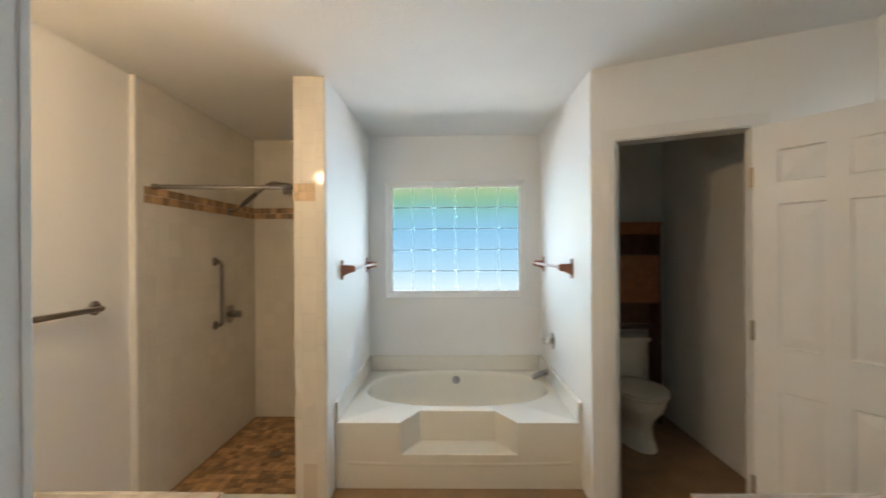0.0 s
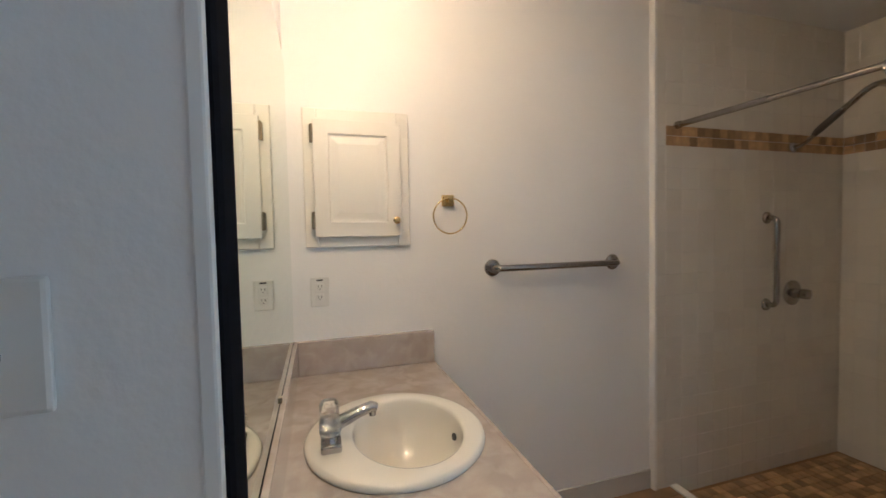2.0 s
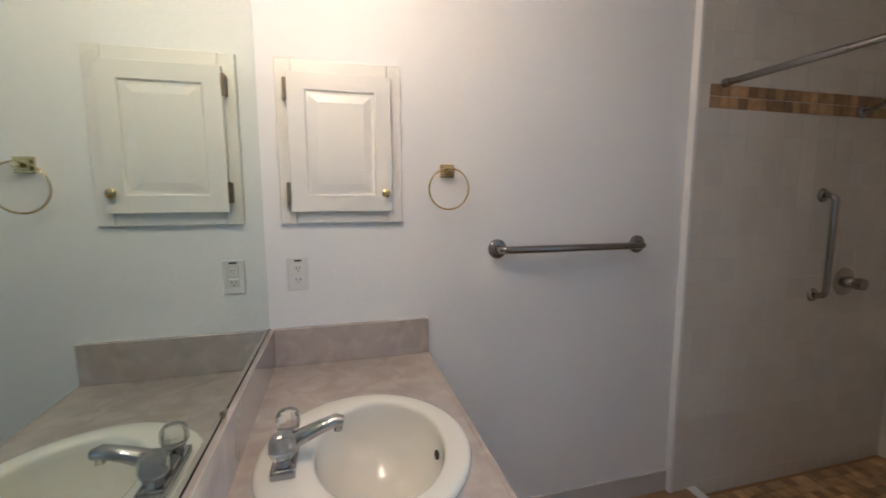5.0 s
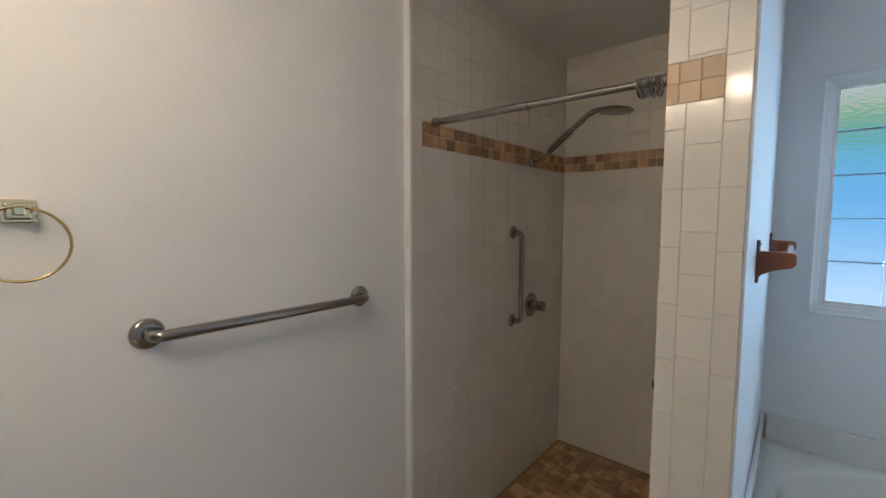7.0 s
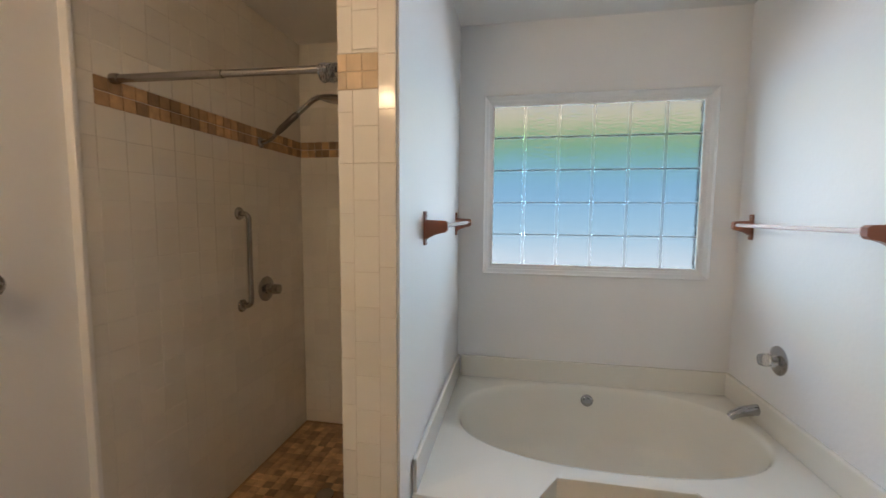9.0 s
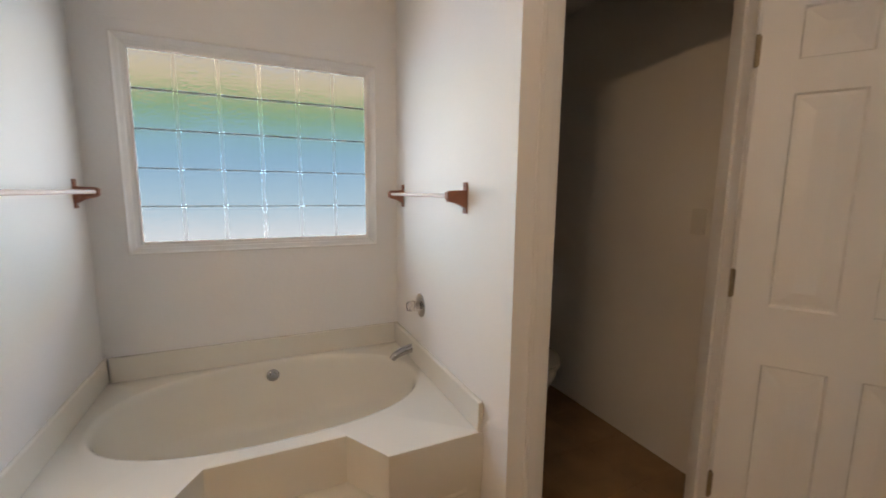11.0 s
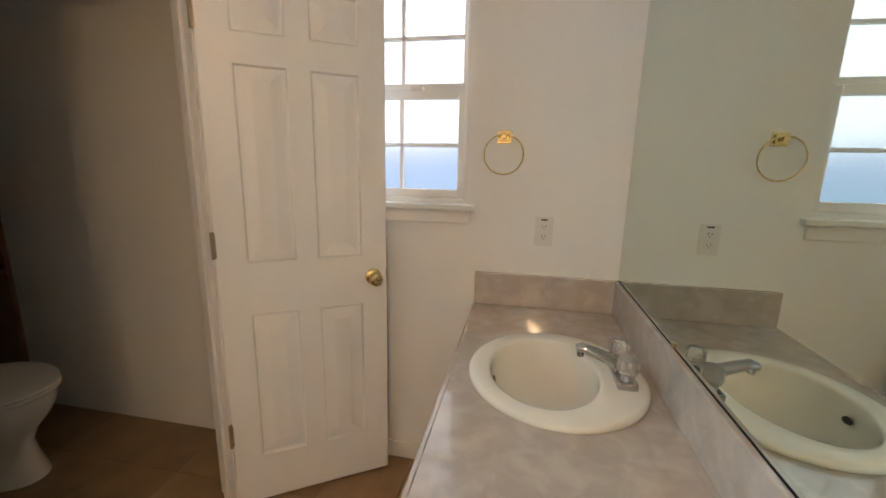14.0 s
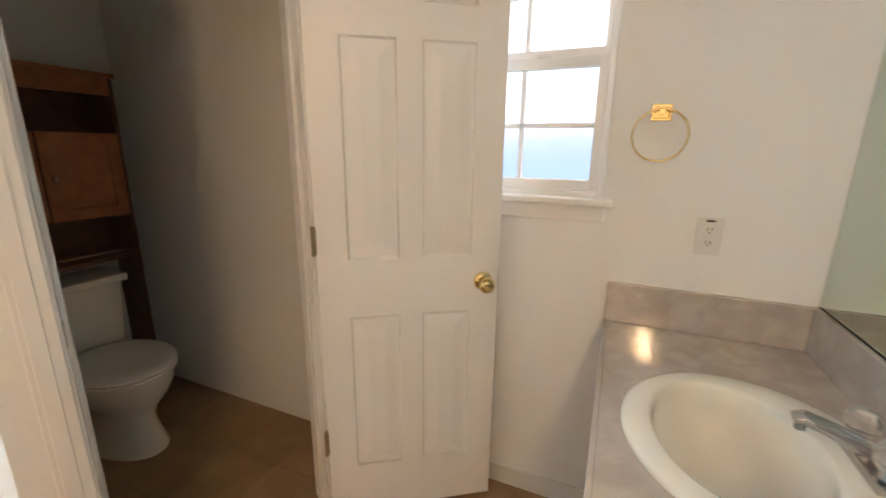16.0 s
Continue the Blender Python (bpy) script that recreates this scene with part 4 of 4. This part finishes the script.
et = thing("over_toilet_cabinet", "dark wooden cabinet standing over the toilet", "cabinet")
ex0, ex1, ey0, ey1 = 1.815, 2.497, 4.27, 4.455
# sides, shelves and back are coloured darker than the top, rail and doors
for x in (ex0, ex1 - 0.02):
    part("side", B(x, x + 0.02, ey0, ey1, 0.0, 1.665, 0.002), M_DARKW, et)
part("top", B(ex0 - 0.008, ex1 + 0.008, ey0 - 0.012, ey1, 1.665, 1.685, 0.003), M_REDW, et)
part("top_rail", B(ex0 + 0.02, ex1 - 0.02, ey0, ey0 + 0.018, 1.585, 1.665, 0.002), M_REDW, et)
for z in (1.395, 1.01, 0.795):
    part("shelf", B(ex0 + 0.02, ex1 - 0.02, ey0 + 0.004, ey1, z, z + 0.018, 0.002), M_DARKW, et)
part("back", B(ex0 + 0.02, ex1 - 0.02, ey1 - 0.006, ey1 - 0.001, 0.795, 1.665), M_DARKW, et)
em = (ex0 + ex1) / 2
for a, kx in ((ex0 + 0.022, em - 0.035), (em + 0.002, em + 0.035)):
    w = em - ex0 - 0.026
    dm = Matrix.Translation((a, ey0 - 0.014, 1.02))
    d = part("door", B(0, w, 0.0145, 0.017, 0, 0.39, 0, dm), M_REDW, et)
    panelled(w, 0.39, 0.0145, [(0.05, w - 0.05, 0.05, 0.34)], dm, d, M_REDW, 0.008, 0.02, 0.005)
    bm = bmesh.new()
    lathe(bm, [(0.006, 0), (0.005, 0.01), (0.012, 0.016), (0.010, 0.024), (0.003, 0.026)], (kx, ey0 - 0.014, 1.21), (0, -1, 0), 14)
    part("knob", bm, M_STEEL, d, "small metal knob", True)
bm = bmesh.new()
lathe(bm, [(0.006, 0), (0.006, ex1 - ex0 - 0.04)], (ex0 + 0.02, ey0 + 0.02, 0.835), (1, 0, 0), 10)
part("guard_rail", bm, M_STEEL, et, "thin metal rail")


# ---- tiles and other pieces ----
def slab_mesh(name, w, h, t, material, bevel=0.0008):
    """A thin tile in the x-z plane, front at y = -t."""
    me = bpy.data.meshes.new(name)
    b = bevel
    vs = []
    for ins, y in ((0, 0), (0, -t + b), (b, -t)):
        vs += [(-w / 2 + ins, y, -h / 2 + ins), (w / 2 - ins, y, -h / 2 + ins), (w / 2 - ins, y, h / 2 - ins), (-w / 2 + ins, y, h / 2 - ins)]
    fs = [(8, 9, 10, 11)]
    for k in (0, 4):
        for i in range(4):
            j = (i + 1) % 4
            fs.append((k + i, k + j, k + 4 + j, k + 4 + i))
    me.from_pydata(vs, [], fs)
    me.materials.append(material)
    return me

MESHES = {}
def tile(name, parent, w, h, t, material, m):
    key = (name, round(w, 3), round(h, 3), t, material.name)
    if key not in MESHES:
        MESHES[key] = slab_mesh(name, w, h, t, material)
    o = new(name, MESHES[key])
    o.parent = parent
    o.matrix_local = m
    return o

J = 0.0013
rng = random.Random(11)
def tile_wall(parent, origin, rot, width, t, first_offset, z_low, band, phase):
    """Square tiles in rows and columns along the wall's own x, with a stone band left open."""
    cw, th = 0.108, 0.108
    x, col = 0.0, 0
    first = first_offset
    while x < width - 0.01:
        w = min(first if col == 0 else cw, width - x)
        for lo, hi, anchor in ((z_low, band[0], band[0]), (band[1], H, band[1])):
            step = th
            cuts = [lo]
            off = phase * th
            z = anchor - 30 * th + off
            while z < hi - 0.004:
                if z > lo + 0.012:
                    cuts.append(z)
                z += step
            if hi - cuts[-1] < 0.02 and len(cuts) > 1:
                cuts.pop()
            cuts.append(hi)
            for a, b in zip(cuts, cuts[1:]):
                wob = rng.uniform(-0.0004, 0.0004)
                tile("tile", parent, w - J, b - a - J, t, M_TILE, Matrix.Translation(origin) @ Matrix.Rotation(rot, 4, "Z") @ pose(x + w / 2, wob, (a + b) / 2, rng.uniform(-0.15, 0.15), 0, 0) )
        x += w
        col += 1
BAND = (1.757, 1.860)
tile_wall(wall_shower_side, (XS - 0.008, 3.152, 0), math.pi / 2, YS - 3.152 - 0.001, 0.008, 0.055, -0.047, BAND, 0.0)
tile_wall(wall_shower_back, (XS, YS + 0.008, 0), 0, 0.893, 0.008, 0.07, -0.047, BAND, 0.0)
def band(parent, origin, rot, x0, x1, material, t, h=0.0505, w=0.0505):
    n = max(1, round((x1 - x0) / w))
    ww = (x1 - x0) / n
    for i in range(n):
        for r in range(2):
            tile("mosaic_tile", parent, ww - 0.003, h - 0.003, t, material, Matrix.Translation(origin) @ Matrix.Rotation(rot, 4, "Z") @ pose(x0 + (i + 0.5) * ww, 0, BAND[0] + 0.001 + (r + 0.5) * h))
band(wall_shower_side, (XS - 0.008, 3.152, 0), math.pi / 2, 0.056, YS - 3.154, M_STONE, 0.0095)
band(wall_shower_back, (XS, YS + 0.008, 0), 0, 0.001, 0.893, M_STONE, 0.0095)
tile("tile", wall_shower_side, 0.055 - J, BAND[1] - BAND[0] - J, 0.008, M_TILE, Matrix.Translation((XS - 0.008, 3.152, 0)) @ Matrix.Rotation(math.pi / 2, 4, "Z") @ pose(0.0275, 0, sum(BAND) / 2))

# end of the partition: three columns of tile, pale stone patch
cols = ((-0.164, -0.117, 0.150, 0.0), (-0.117, -0.038, 0.109, 0.0), (-0.038, 0.016, 0.155, 0.0))
part("grout_bed", B(-0.162, 0.0145, 3.1955, 3.206, -0.04, H), M_GROUT, partition)
for x0, x1, th, off in cols:
    z = 1.543 + off - 12 * th
    while z < H:
        a, b = max(z, -0.004), min(z + th, H)
        z += th
        if b - a < 0.01:
            continue
        pieces = [(a, b)]
        if x0 < -0.05:
            pieces = [(p, q) for p, q in ((a, min(b, BAND[0])), (max(a, BAND[1]), b)) if q - p > 0.008]
        for p, q in pieces:
            tile("tile", partition, x1 - x0 - J, q - p - J, 0.007, M_TILE, pose((x0 + x1) / 2, 3.2005, (p + q) / 2, rng.uniform(-0.3, 0.3), 0, rng.uniform(-0.3, 0.3)))
for i in range(3):
    for r in range(2):
        x0 = (-0.164, -0.135, -0.087)[i]
        x1 = (-0.135, -0.087, -0.038)[i]
        tile("mosaic_tile", partition, x1 - x0 - 0.001, 0.0497, 0.0075, M_STONE_L, pose((x0 + x1) / 2, 3.2005, BAND[0] + 0.0255 + r * 0.051))

# mosaic shower floor
pitch = 0.0515
far = bmesh.new()
n_obj = 0
flat = slab_mesh("mosaic_tile", pitch - 0.004, pitch - 0.004, 0.006, M_STONE)
for j in range(25):
    for i in range(17):
        x, y = XS + 0.02 + (i + 0.5) * pitch, 3.284 + (j + 0.5) * pitch
        if x > -0.175 or y > YS - 0.02 or (x + 0.571) ** 2 + (y - 3.86) ** 2 < 0.05 ** 2:
            continue
        if n_obj < 300:
            o = new("mosaic_tile", flat)
            o.parent = floor
            o.matrix_local = pose(x, y, -0.052, -90 + rng.uniform(-0.4, 0.4), rng.uniform(-0.4, 0.4), 0)
            n_obj += 1
        else:
            box(far, x - pitch / 2 + 0.002, x + pitch / 2 - 0.002, y - pitch / 2 + 0.002, y + pitch / 2 - 0.002, -0.052, -0.046)
M_STONE_ISL = M_STONE.copy()
for nd in [n for n in M_STONE_ISL.node_tree.nodes if n.type == "OBJECT_INFO"]:
    g = M_STONE_ISL.node_tree.nodes.new("ShaderNodeNewGeometry")
    for l in list(nd.outputs["Random"].links):
        M_STONE_ISL.node_tree.links.new(g.outputs["Random Per Island"], l.to_socket)
tagged(part("far_mosaic_tiles", far, M_STONE_ISL, floor), kind="stuff")

# floor tiles
fp = 0.33
fl_mesh = slab_mesh("floor_tile", fp - 0.002, fp - 0.002, 0.006, M_FLOOR, 0.0012)
for i in range(-4, 9):
    for j in range(-8, 15):
        x, y = i * fp + 0.17, j * fp + 0.105
        if y < 1.2 and not EX0 - 0.2 < x < EX1 + 0.2:
            continue
        if x < XL - 0.1 or x > XR + 0.1 or y > 4.5 or y < -2.5:
            continue
        if (x < 0 and y > 3.23 + fp / 2 - 0.02) or (0.1 < x < 1.45 and y > 3.6) or (y > 3.2 and x < -0.2):
            continue
        o = new("floor_tile", fl_mesh)
        o.parent = floor
        o.matrix_local = pose(x, y, -0.006, -90, 0, 0)
